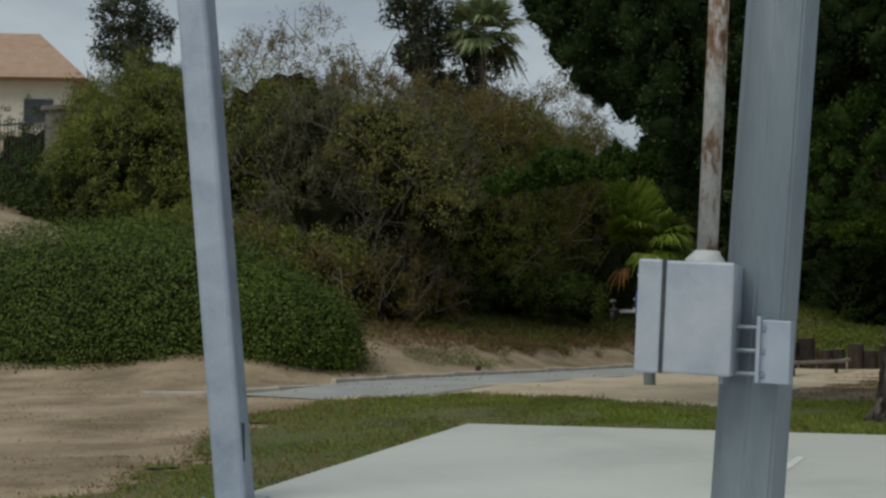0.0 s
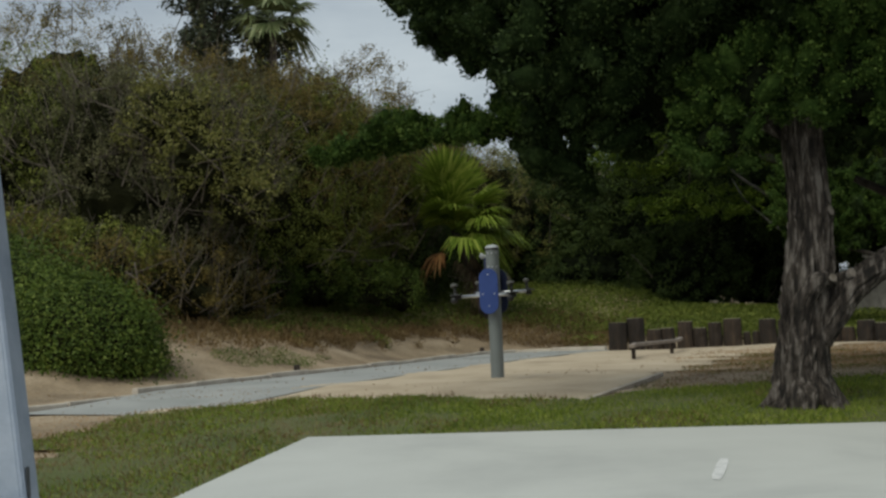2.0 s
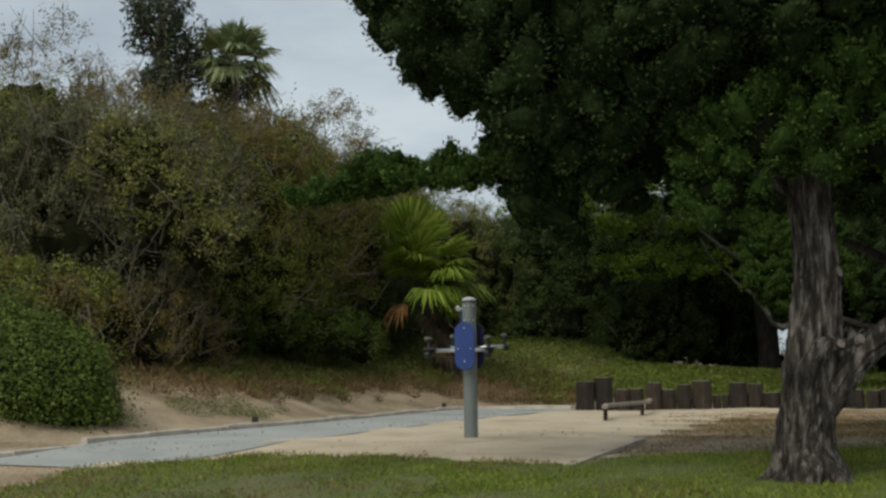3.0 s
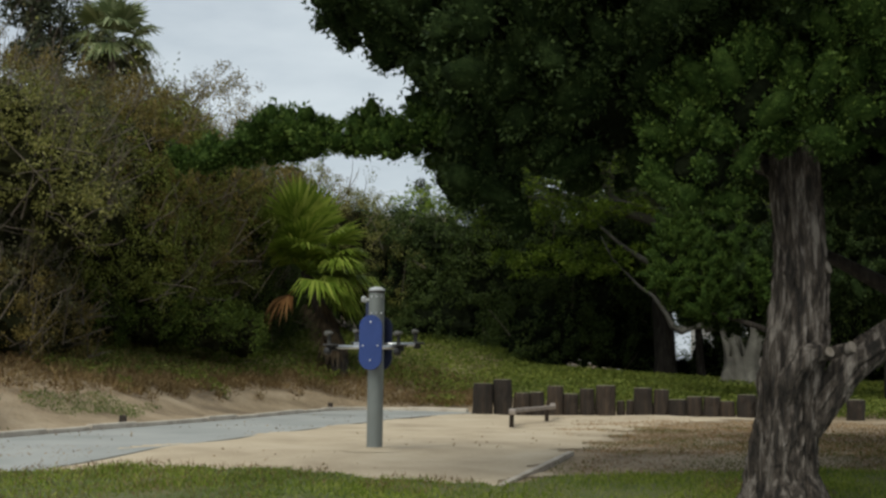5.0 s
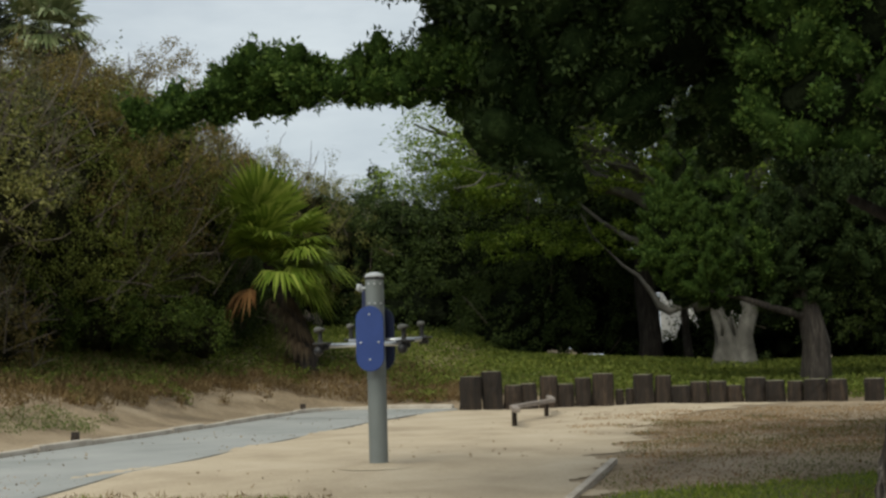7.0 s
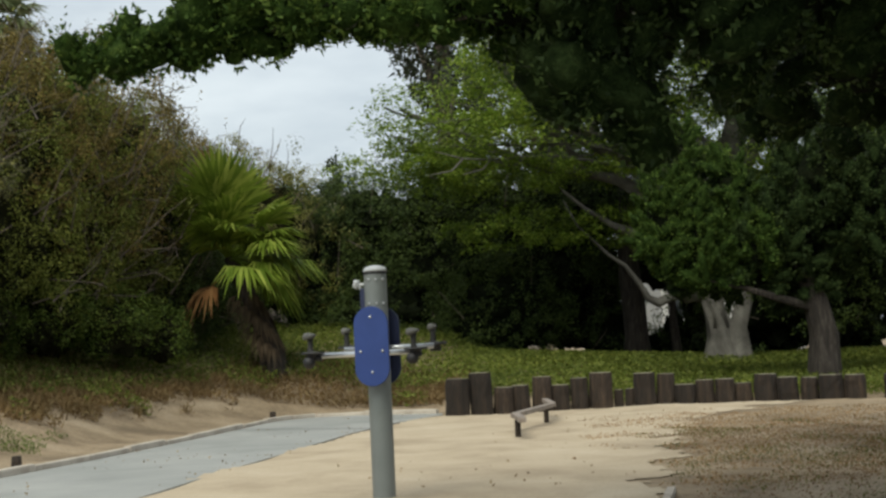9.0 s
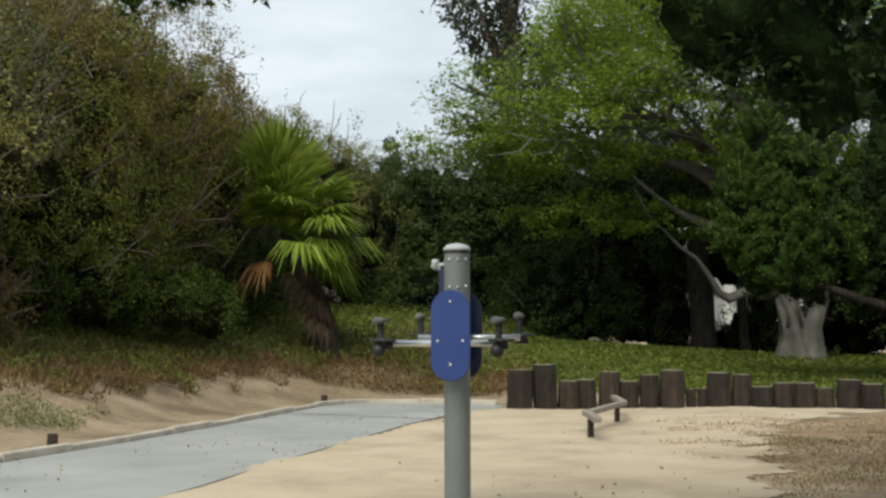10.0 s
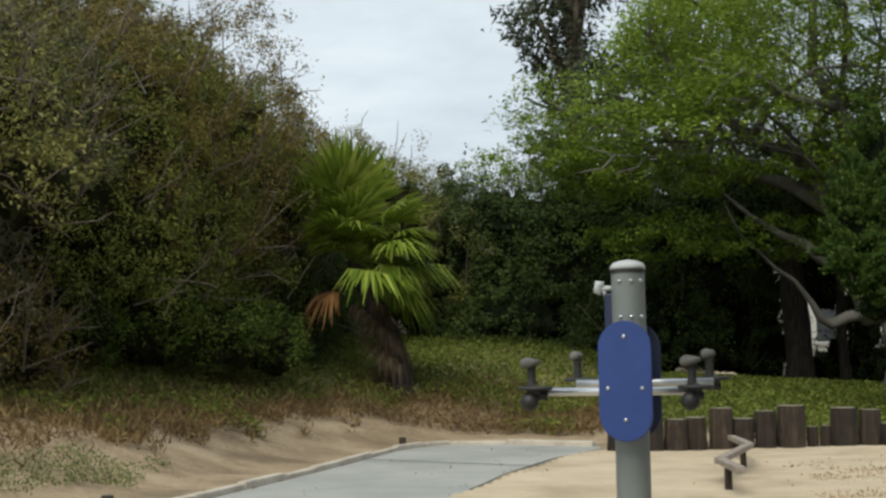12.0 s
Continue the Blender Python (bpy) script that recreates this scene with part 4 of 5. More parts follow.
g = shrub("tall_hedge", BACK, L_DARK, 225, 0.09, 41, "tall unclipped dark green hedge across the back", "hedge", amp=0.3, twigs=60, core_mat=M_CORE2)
sprigs("shoot_growth", BACK, L_DARK, 160, 42, g)
shrub("rear_shrub", [(-4.2, 24.0, 3.9, 1.7, 1.7, 2.3), (-3.4, 27.5, 4.8, 1.8, 1.8, 1.6)], L_YELLOW, 200, 0.085, 43, "yellow green shrub beyond the palm", "shrub", "", 0.35, twigs=60)
RIGHT = [(9.5, 22.5, 2.6, 2.6, 2.0, 2.6), (12.5, 21.0, 3.4, 2.8, 2.4, 3.2), (10.4, 26.0, 3.5, 2.8, 2.0, 3.0), (13.5, 16.5, 2.6, 2.6, 2.2, 2.6), (9.0, 24.0, 1.2, 1.3, 1.0, 1.1), (8.0, 28.0, 0.9, 2.0, 0.9, 0.9), (7.4, 25.5, 2.3, 0.7, 0.7, 1.3), (4.75, 23.7, 1.6, 0.62, 0.5, 1.7), (6.6, 24.5, 1.3, 0.6, 0.4, 0.9), (5.95, 24.4, 1.0, 0.45, 0.4, 0.55), (5.8, 23.4, 3.2, 1.0, 0.6, 1.0), (11.3, 24.5, 1.5, 1.3, 1.0, 1.6)]
shrub("rear_shrub", RIGHT, L_DARK, 150, 0.10, 44, "dark shrubbery behind the pale trunked tree", "shrub", "", 0.35, twigs=50, core_mat=M_CORE2)

shrub("rear_shrub", [(-22.5, 16.0, 5.6, 3.8, 1.2, 2.3), (-17.5, 16.0, 5.4, 2.4, 1.4, 2.2), (-16.8, 9.2, 3.9, 2.6, 1.2, 1.5), (-19.8, 10.6, 4.2, 2.2, 1.2, 1.5)], L_DARK, 150, 0.11, 45, "dark ivy and shrubs behind the iron fence", "shrub", "", 0.3, twigs=40)
shrub("rear_shrub", [(-20.5, 11.6, 3.6, 2.6, 1.2, 1.1), (-16.5, 9.6, 3.0, 2.0, 1.0, 1.0)], L_OLIVE, 150, 0.10, 46, "low scrub on the slope below the fence", "shrub", "", 0.3, twigs=60)


def limb(bm, rng, start, direction, length, r0, levels, tips, sides=8, curl=0.25, up=0.15, split=3):
    """A branch that wanders, tapers and forks; collects the ends of the finest forks."""
    n = 5
    pts, d, p = [Vector(start)], Vector(direction).normalized(), Vector(start)
    for _ in range(n):
        d = (d + Vector(rng.normal(0, curl, 3)) + Vector((0, 0, up * 0.3))).normalized()
        p = p + d * length / n
        pts.append(p.copy())
    radii = [r0 * (1 - 0.55 * k / n) for k in range(n + 1)]
    tube(bm, pts, radii, sides, 0.06, rng.uniform(0, 9))
    if levels == 0:
        tips.append((p, d))
        tips.append((pts[3], d))
        return
    for k in range(split):
        q = pts[2 + k % (n - 1)] if k else pts[-1]
        nd = (d + Vector(rng.normal(0, 0.62, 3))).normalized()
        limb(bm, rng, q, nd, length * rng.uniform(0.55, 0.75), r0 * (0.45 if k else 0.5), levels - 1, tips, max(5, sides - 2), curl, up, split)


# spreading pale-barked tree with feathery leaves
rng = np.random.default_rng(51)
tree = thing("spreading_tree", 6.7, 20.3, gz(6.7, 20.3) - 0.05, "wide tree with pale smooth trunk and feathery bright leaves", "tree")
bm, tips = bmesh.new(), []
tube(bm, [(0.2, 0, -0.4), (0.2, 0, 0.0), (0.19, 0, 0.3), (0.17, 0, 0.7), (0.14, 0, 1.05), (0.02, 0, 1.4), (-0.12, 0, 1.62), (-0.3, 0, 1.66)], (0.8, 0.56, 0.42, 0.30, 0.235, 0.20, 0.165, 0.14), 26, 0.34, 3, flat=0.8)
tube(bm, [(0.45, -0.1, -0.3), (0.52, -0.1, 0.3), (0.6, -0.05, 0.9), (0.76, 0, 1.5), (0.68, 0.1, 2.2), (0.56, 0.2, 3.2), (0.72, 0.3, 4.4), (0.95, 0.4, 5.2)], (0.55, 0.34, 0.20, 0.18, 0.2, 0.22, 0.22, 0.2), 18, 0.26, 5, flat=0.5)
tube(bm, [(0.18, -0.05, 0.9), (0.16, -0.1, 1.4), (0.25, -0.1, 1.9), (0.3, 0, 2.6)], (0.2, 0.13, 0.11, 0.06), 12, 0.2, 9)
tube(bm, [(0.66, 0.2, 3.8), (0.3, 0, 4.5), (-0.2, -0.3, 5.2), (-0.9, -0.6, 5.7)], (0.19, 0.17, 0.12, 0.08), 12, 0.15, 11)
tube(bm, [(0.75, 0.2, 4.2), (1.2, 0, 5.0), (1.6, -0.2, 6.0), (1.8, -0.4, 7.2)], (0.2, 0.18, 0.14, 0.08), 12, 0.15, 12)
for k in range(11):  # long bare limbs that sweep out through the open crown
    t = k / 10
    e = Vector((-7.4 + 6.6 * t + 0.3 * math.sin(k * 2.1), -0.5 - 0.7 * (k % 3), 5.0 + 2.2 * t + 0.6 * math.sin(k * 1.9)))
    b = Vector((0.5 - 0.5 * (k % 3), 0, 4.0 + 0.35 * (k % 4)))
    pts = [b.lerp(e, q) + Vector((0.2 * math.sin(5 * q + k), 0, (0.9 - 0.5 * (k % 3)) * math.sin(math.pi * q) + 0.14 * math.sin(8 * q + 2 * k))) for q in np.linspace(0, 1, 9)]
    tube(bm, pts, [0.065 - 0.055 * q for q in np.linspace(0, 1, 9)], 7, 0.1, k)
    for q in (3, 5, 6, 7):
        d = (pts[q] - pts[q - 1]).normalized()
        up = Vector((0.35 * math.sin(k + q), -0.4, 0.75 * math.cos(k * 1.3 + q)))
        p1 = pts[q] + (d * 0.5 + up * 0.6) * 0.7
        tube(bm, [pts[q], p1, p1 + (d + up * 0.3) * 0.55], (0.032, 0.02, 0.008), 5)
Z0 = tree.location.z
DOME_X, DOME_Z = (-2.6, -1.8, -0.7, 0.8, 1.3, 2.4, 3.4, 5.0), (5.4, 6.2, 7.1, 7.4, 8.0, 8.8, 10.0, 12.5)
tube(bm, [(-0.2, 0, 2.2 - Z0), (-0.55, -0.02, 2.16 - Z0), (-0.9, -0.05, 2.1 - Z0), (-1.22, -0.1, 1.95 - Z0), (-1.45, -0.1, 2.08 - Z0), (-1.62, -0.12, 2.4 - Z0), (-1.95, -0.15, 2.85 - Z0), (-2.3, -0.15, 3.1 - Z0), (-2.65, -0.2, 3.45 - Z0), (-3.0, -0.2, 3.8 - Z0), (-3.3, -0.3, 4.4 - Z0)], (0.2, 0.13, 0.12, 0.11, 0.09, 0.065, 0.045, 0.036, 0.03, 0.022, 0.015), 10, 0.2, 6)
tube(bm, [(-0.25, 0, 2.85 - Z0), (-0.6, 0, 3.1 - Z0), (-0.95, 0, 3.2 - Z0), (-1.4, -0.1, 3.32 - Z0), (-1.75, -0.1, 3.6 - Z0), (-2.2, -0.2, 3.8 - Z0), (-2.8, -0.2, 4.2 - Z0), (-3.6, -0.3, 4.9 - Z0)], (0.22, 0.18, 0.16, 0.14, 0.10, 0.07, 0.05, 0.02), 10, 0.2, 8)
for st, d, L, r in (((-0.35, 0, 1.6), (-0.35, -0.1, 1), 3.2, 0.27), ((0.9, 0.4, 4.0), (-0.9, -0.3, 0.75), 4.0, 0.24),
                    ((0.9, 0.4, 4.0), (0.5, 0.1, 1), 3.4, 0.22), ((0.9, 0.3, 3.4), (-1, -0.1, 0.5), 4.6, 0.22), ((0.9, 0.2, 3.0), (1, -0.4, 0.6), 3.6, 0.2),
                    ((-0.5, 0, 3.6), (-1, -0.2, 0.45), 4.2, 0.2), ((-0.8, 0, 4.5), (-0.8, 0.2, 0.9), 3.6, 0.18)):
    limb(bm, rng, st, d, L, r, 2, tips, 8, 0.2, 0.2)
bmesh.ops.delete(bm, geom=[v for v in bm.verts if v.co.z + Z0 > np.interp(v.co.x + 6.7, DOME_X, DOME_Z) - 0.25], context="VERTS")
part("trunk", bm, M_PALEBARK, tree, "pale grey forked trunk and limbs", smooth=True)
P, N = [], []
for p, d in tips:
    if p[2] < 2.2:
        continue
    for _ in range(3):
        c = np.array(p) + rng.normal(0, (0.55, 0.5, 0.3), 3)
        n = rng.integers(190, 300)
        o = rng.normal(0, 1, (n, 3)) * np.array((0.48, 0.46, 0.13))
        P.append(c + o)
        N.append(np.tile((0.0, 0.0, 1.0), (n, 1)))
P, N = np.concatenate(P), np.concatenate(N)


def domed(P):
    """True under the tree's low, slanting dome of leaves."""
    return P[:, 2] + Z0 < np.interp(P[:, 0] + 6.7, DOME_X, DOME_Z)


k = domed(P) & (P[:, 0] > -8.6)
P, N = P[k], N[k]
part("crown", leaves("crown", P, N, 0.095, 0.05, rng, 0.15, 0.1), L_BRIGHT, tree)
extra = [(-5.6, -0.5, 5.6, 1.9, 1.6, 0.6), (-3.6, -0.6, 5.2, 2.2, 1.6, 0.8), (-6.6, -0.3, 5.0, 1.6, 1.2, 0.4), (-3.7, 0, 6.8, 1.7, 1.6, 0.7), (-2.0, -0.4, 8.2, 1.9, 1.6, 0.9), (-1.2, -1.0, 6.4, 1.8, 1.3, 0.8),
         (0.8, 0, 9.2, 2.6, 2.0, 1.2), (3.0, 0, 7.6, 2.2, 1.8, 1.3), (-4.8, -0.6, 4.6, 1.6, 1.2, 0.4), (-4.6, 0.5, 3.5, 1.5, 1.0, 0.45), (-2.6, 0.4, 3.4, 1.6, 1.0, 0.5), (0.6, -0.6, 5.2, 1.8, 1.3, 0.9), (2.6, -0.4, 5.4, 2.0, 1.4, 1.1), (-0.6, -0.6, 4.4, 1.2, 1.0, 0.6), (4.2, 0.0, 6.2, 1.8, 1.4, 1.2)]
C, CN, rng2 = crown_points(extra, 6.5, 52, 0.5, 0.5, -0.9)
P, N = clumped(C, CN, rng2, 0.26, 46)
P[:, 2] = P[:, 2] * 0.55 + np.repeat(C[:, 2], 46) * 0.45
k = domed(P)
P, N = P[k], N[k]
part("outer_leaves", leaves("outer_leaves", P, N * 0.3 + np.array((0, 0, 0.8)), 0.09, 0.05, rng2, 0.15, 0.1), L_BRIGHT, tree)

# slim trunks in the shade and a gum tree far behind
for x, y, r, h, s in ((5.28, 22.8, 0.33, 4.5, 1), (6.3, 22.8, 0.13, 3.5, 2), (9.6, 14.8, 0.36, 4.5, 3)):
    tr = thing("shaded_tree", x, y, gz(x, y) - 0.1, "slim dark trunk standing in deep shade", "tree", "shaded trees")
    bm = bmesh.new()
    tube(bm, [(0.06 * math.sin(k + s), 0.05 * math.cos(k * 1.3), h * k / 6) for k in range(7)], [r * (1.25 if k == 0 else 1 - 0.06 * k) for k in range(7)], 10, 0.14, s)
    part("trunk", bm, M_DARKSHADEBARK, tr, smooth=True)
    bl = [(0.3, 0.2, h, 1.5, 1.4, 0.9), (-0.8, 0, h + 0.5, 1.2, 1.1, 0.8)]
    P, N, r3 = crown_points(bl, 160, 60 + s, 0.35)
    part("crown", leaves("crown", P, N, 0.09, 0.05, r3, 0.1, 0.2), L_DARK, tr)


def far_tree(name, x, y, z0, z1, w, mat, seed, label, count=9, size=0.28, density=26):
    rng = np.random.default_rng(seed)
    ob = thing(name, x, y, z0, label, "tree")
    h = z1 - z0
    bm = bmesh.new()
    tube(bm, [(0, 0, -1), (0.1, 0, h * 0.4), (-0.1, 0, h * 0.9)], (w * 0.10, w * 0.07, w * 0.02), 8, 0.05, seed)
    bl = []
    for k in range(count):
        t = (k + 0.5) / count
        a = rng.uniform(0, 6.28)
        rad = w * 0.32 * (1 - 0.55 * t)
        c = (rad * math.cos(a) * rng.uniform(0.4, 1.2), rad * math.sin(a), h * (0.38 + 0.60 * t))
        bl.append((*c, w * rng.uniform(0.17, 0.28), w * rng.uniform(0.17, 0.28), h * rng.uniform(0.05, 0.10)))
        tube(bm, [(0, 0, h * (0.25 + 0.5 * t)), c], (w * 0.03, w * 0.012), 5)
    part("trunk", bm, M_TWIG, ob, smooth=True)
    P, N, r3 = crown_points(bl, density, seed, 0.5, 0.5, -0.95)
    part("crown", leaves("crown", P, N, size, size * 0.4, r3, 0.25, 0.2), mat, ob)


far_tree("gum_tree", 0.9, 36, 2.0, 18.5, 5.4, L_FAR, 71, "tall grey green gum tree behind the garden", 14, 0.30, 42)
far_tree("gum_tree", 4.8, 38, 2.0, 17.0, 6.0, L_FAR, 72, "tall grey green gum tree behind the garden", 12, 0.30, 42)
far_tree("conifer", -28.0, 60, 9.0, 25.2, 6.5, L_FAR, 73, "dark conifer on the skyline above the bank", 14, 0.4, 40)
far_tree("conifer", -25.0, 62, 9.0, 21.5, 5.0, L_FAR, 74, "dark conifer on the skyline above the bank", 10, 0.4, 40)
far_tree("conifer", -50.0, 60, 9.0, 25.5, 7.5, L_FAR, 75, "dark conifer on the skyline above the bank", 12, 0.4, 36)
far_tree("distant_tree", -6.4, 78, 5.0, 14.8, 1.9, L_FAR, 76, "small dark tree on the distant ridge", 8, 0.3, 60)
far_tree("distant_tree", -12.5, 60, 5.0, 12.6, 3.2, L_FAR, 77, "small dark tree on the distant ridge", 8, 0.35, 50)


# ---- fan palms ----
def fan_leaf(P, rng, base, d, stalk, R, spread=150, seg=24, droop=0.25, width=0.055):
    """One fan leaf: folded, pointed leaflets from the end of a stalk. Appends four-sided pieces to P."""
    d = Vector(d).normalized()
    c = Vector(base) + d * stalk
    side = d.cross(Vector((0, 0, 1)))
    side = side.normalized() if side.length > 0.05 else Vector((1, 0, 0))
    nrm = side.cross(d).normalized()
    for k in range(seg):
        a = radians(-spread / 2 + spread * k / (seg - 1)) * 1.0
        u = (d * math.cos(a) + side * math.sin(a)).normalized()
        w = (side * math.cos(a) - d * math.sin(a)).normalized()
        L = R * (1 - 0.22 * abs(a)) * rng.uniform(0.9, 1.08)
        m = c + u * L * 0.55 + nrm * (0.03 if k % 2 else -0.03) * R
        tip = c + u * L - Vector((0, 0, droop * L * rng.uniform(0.5, 1.4))) + w * rng.normal(0, 0.03) * R
        P.append((c, m + w * width * R, tip, m - w * width * R))
    return c


def fan_palm(name, x, y, z0, trunk_h, R, stalk, count, mat, seed, label, dead=0, lean=0.0, width=0.055, skirt=True):
    rng = np.random.default_rng(seed)
    ob = thing(name, x, y, z0, label, "palm tree")
    bm = bmesh.new()
    n = 8
    r0 = 0.26
    tube(bm, [(lean * k / n, 0, trunk_h * k / n) for k in range(n + 1)], [r0 * (1.1 - 0.25 * k / n) for k in range(n + 1)], 12, 0.15, seed)
    part("trunk", bm, M_BARK, ob, smooth=True)
    top = Vector((lean, 0, trunk_h))
    far = trunk_h > 5
    for k in range(count):
        a = 2.399 * k + rng.uniform(-0.2, 0.2)
        t = (k + 0.5) / count
        el = radians(84 - (115 if far else 98) * t)
        d = Vector((math.cos(a) * math.cos(el), math.sin(a) * math.cos(el), math.sin(el)))
        P = []
        c = fan_leaf(P, rng, top, d, stalk * rng.uniform(0.75, 1.15), R * rng.uniform(0.85, 1.1), 165, 26, 0.12 + 0.32 * t, width)
        v = np.array([[tuple(q) for q in f] for f in P])
        leaf = part("frond", pieces_mesh("frond", v.reshape(-1, 3), len(v)), mat, ob)
        bm = bmesh.new()
        tube(bm, [top, c], (0.018 * R, 0.011 * R), 5)
        part("stalk", bm, mat, leaf)
    for k in range(dead):
        a = 2.399 * k + 1.0
        el = radians(-30 - 52 * rng.random())
        d = Vector((math.cos(a) * math.cos(el), math.sin(a) * math.cos(el), math.sin(el)))
        P = []
        fan_leaf(P, rng, top - Vector((0, 0, 0.25 + 0.5 * rng.random())), d, stalk * rng.uniform(0.4, 1.1), R * rng.uniform(0.5, 0.85), 100, 16, rng.uniform(0.2, 0.7), 0.045)
        v = np.array([[tuple(q) for q in f] for f in P])
        part("dead_frond", pieces_mesh("dead_frond", v.reshape(-1, 3), len(v)), L_PALMDRY, ob, "hanging rust brown dead frond")
    return ob


def young_palm(x, y, z0, seed):
    """A short fan palm: a crowded tuft of big upright and weeping fans over a fibrous base."""
    rng = np.random.default_rng(seed)
    ob = thing("fan_palm", x, y, z0, "young fan palm with bright green fans and one rust dead frond", "palm tree")
    bm = bmesh.new()
    tube(bm, [(0.62, 0, -0.6), (0.55, 0, 0.1), (0.38, 0, 0.7), (0.05, 0, 1.4), (-0.22, 0, 2.05)], (0.26, 0.23, 0.19, 0.16, 0.12), 14, 0.25, seed, flat=0.5)
    part("trunk", bm, M_DARKSHADEBARK, ob, "short fibrous brown base")
    top = Vector((-0.25, 0, 2.0))

    def frond(name, d, stalk, R, spread, seg, droop, mat, label="", start=top, width=0.05):
        P = []
        c = fan_leaf(P, rng, start, d, stalk, R, spread, seg, droop, width)
        v = np.array([[tuple(q) for q in f] for f in P])
        leaf = part(name, pieces_mesh(name, v.reshape(-1, 3), len(v)), mat, ob, label)
        bm = bmesh.new()
        tube(bm, [start, (start + c) / 2 + Vector((0, 0, 0.05)), c], (0.03, 0.022, 0.016), 6)
        part("stalk", bm, mat, leaf)

    for k in range(9):  # the upright heart
        a, el = 2.399 * k + 0.4, radians(rng.uniform(58, 82))
        d = Vector((math.cos(a) * math.cos(el) - 0.16, math.sin(a) * math.cos(el) - 0.25, math.sin(el)))
        frond("frond", d, rng.uniform(0.95, 1.45), rng.uniform(1.1, 1.4), rng.uniform(120, 160), 32, 0.06, L_PALM, width=0.036)
    for k in range(22):  # arching fans, most of them on the open side
        a = radians(rng.uniform(-75, 60) if k > 7 else rng.uniform(-120, 60))
        el = radians(56 - 92 * k / 21)
        d = Vector((math.cos(a) * math.cos(el) + 0.1, math.sin(a) * math.cos(el), math.sin(el)))
        frond("frond", d, rng.uniform(0.65, 1.15), rng.uniform(0.9, 1.2), rng.uniform(140, 185), 32, 0.18 + 0.3 * k / 21, L_PALM, width=0.036)
    for k in range(8):  # fans that fill the tuft's middle
        a, el = radians(-135 + 24 * k), radians(rng.uniform(12, 42))
        d = Vector((math.cos(a) * math.cos(el) + 0.1, math.sin(a) * math.cos(el), math.sin(el)))
        frond("frond", d, rng.uniform(0.35, 0.7), rng.uniform(0.75, 1.0), rng.uniform(140, 185), 32, 0.3, L_PALM, width=0.036)
    frond("dead_frond", Vector((-0.6, -0.6, -0.5)), 0.5, 0.8, 130, 26, 0.6, L_PALMDRY, "hanging rust brown dead frond", top - Vector((0, 0, 0.3)))
    for k in range(22):  # old dry stubs round the base
        a = radians(-170 + 9 * k)
        frond("dry_stub", Vector((math.cos(a), math.sin(a), -0.5)), 0.2, 0.36, 80, 10, 0.8, L_STUB, "dry grey brown leaf stub", Vector((0.5 - 0.042 * (k * 5 % 11), 0, 0.25 + 0.11 * (k * 5 % 11))))


young_palm(-3.6, 17.0, gz(-3.6, 17.0) + 0.32, 81)
fan_palm("tall_palm", -23.4, 60, 8.0, 12.3, 2.3, 1.3, 17, L_FARPALM, 82, "tall fan palm on the skyline above the bank", 0)


# ---- junipers ----
def juniper_sprays(blobs, density, seed, mat, parent, name="crown", size=0.045, amp=0.3, core=True, low=-0.9, puff=0.2, per=200, inner=0.6, back=0.35, tall=0.45, tuft_mat=None):
    """Dense lobed foliage: every blob is covered with small rounded tufts of fine upward sprays round a filler coloured
    as inner shade.
    """
    rng = np.random.default_rng(seed)
    C, CN, _ = crown_points(blobs, density, seed, amp, 0.2, low)
    k = (CN[:, 1] < 0.4) | (rng.random(len(C)) < back)
    C, CN = C[k], CN[k]
    n = len(C)
    o = rng.normal(0, 1, (n, per, 3))
    o /= np.linalg.norm(o, axis=2, keepdims=True)
    axis = CN * 0.6 + np.array((0, 0, 0.55)) + rng.normal(0, 0.3, (n, 3))
    axis /= np.linalg.norm(axis, axis=1, keepdims=True)
    r = puff * rng.uniform(0.55, 1.3, (n, 1, 1))
    reach = (o * axis[:, None, :]).sum(2, keepdims=True)
    pts = C[:, None, :] + o * r * rng.uniform(0.72, 1.0, (n, per, 1)) + axis[:, None, :] * r * (tall + 0.1) * reach
    nn = o * 0.8 + axis[:, None, :] * 0.6
    nn /= np.linalg.norm(nn, axis=2, keepdims=True)
    part(name, leaves(name, pts.reshape(-1, 3), nn.reshape(-1, 3), size, size * 0.6, rng, 0.0, 0.7), mat, parent)
    ico = bmesh.new()
    bmesh.ops.create_icosphere(ico, subdivisions=2, radius=1)
    ball = np.array([v.co[:] for v in ico.verts])
    tris = np.array([[v.index for v in f.verts] for f in ico.faces])
    ico.free()
    m = len(ball)
    bumps = 1 + 0.17 * rng.normal(0, 1, (n, m, 1))
    along = (ball[None] * axis[:, None, :]).sum(2, keepdims=True)
    body = C[:, None, :] + ball[None] * r * 0.66 * bumps + axis[:, None, :] * r * tall * along
    faces = (tris[None] + m * np.arange(n)[:, None, None]).reshape(-1, 3)
    me = bpy.data.meshes.new("tuft_growth")
    me.from_pydata(body.reshape(-1, 3).tolist(), [], faces.tolist())
    tagged(part("tuft_growth", me, tuft_mat or M_TUFT, parent, smooth=True), kind="stuff")
    if core:
        part("shade_core", core_mesh(blobs, seed, amp, inner, 3, low, 0.12), M_CORE2, parent)


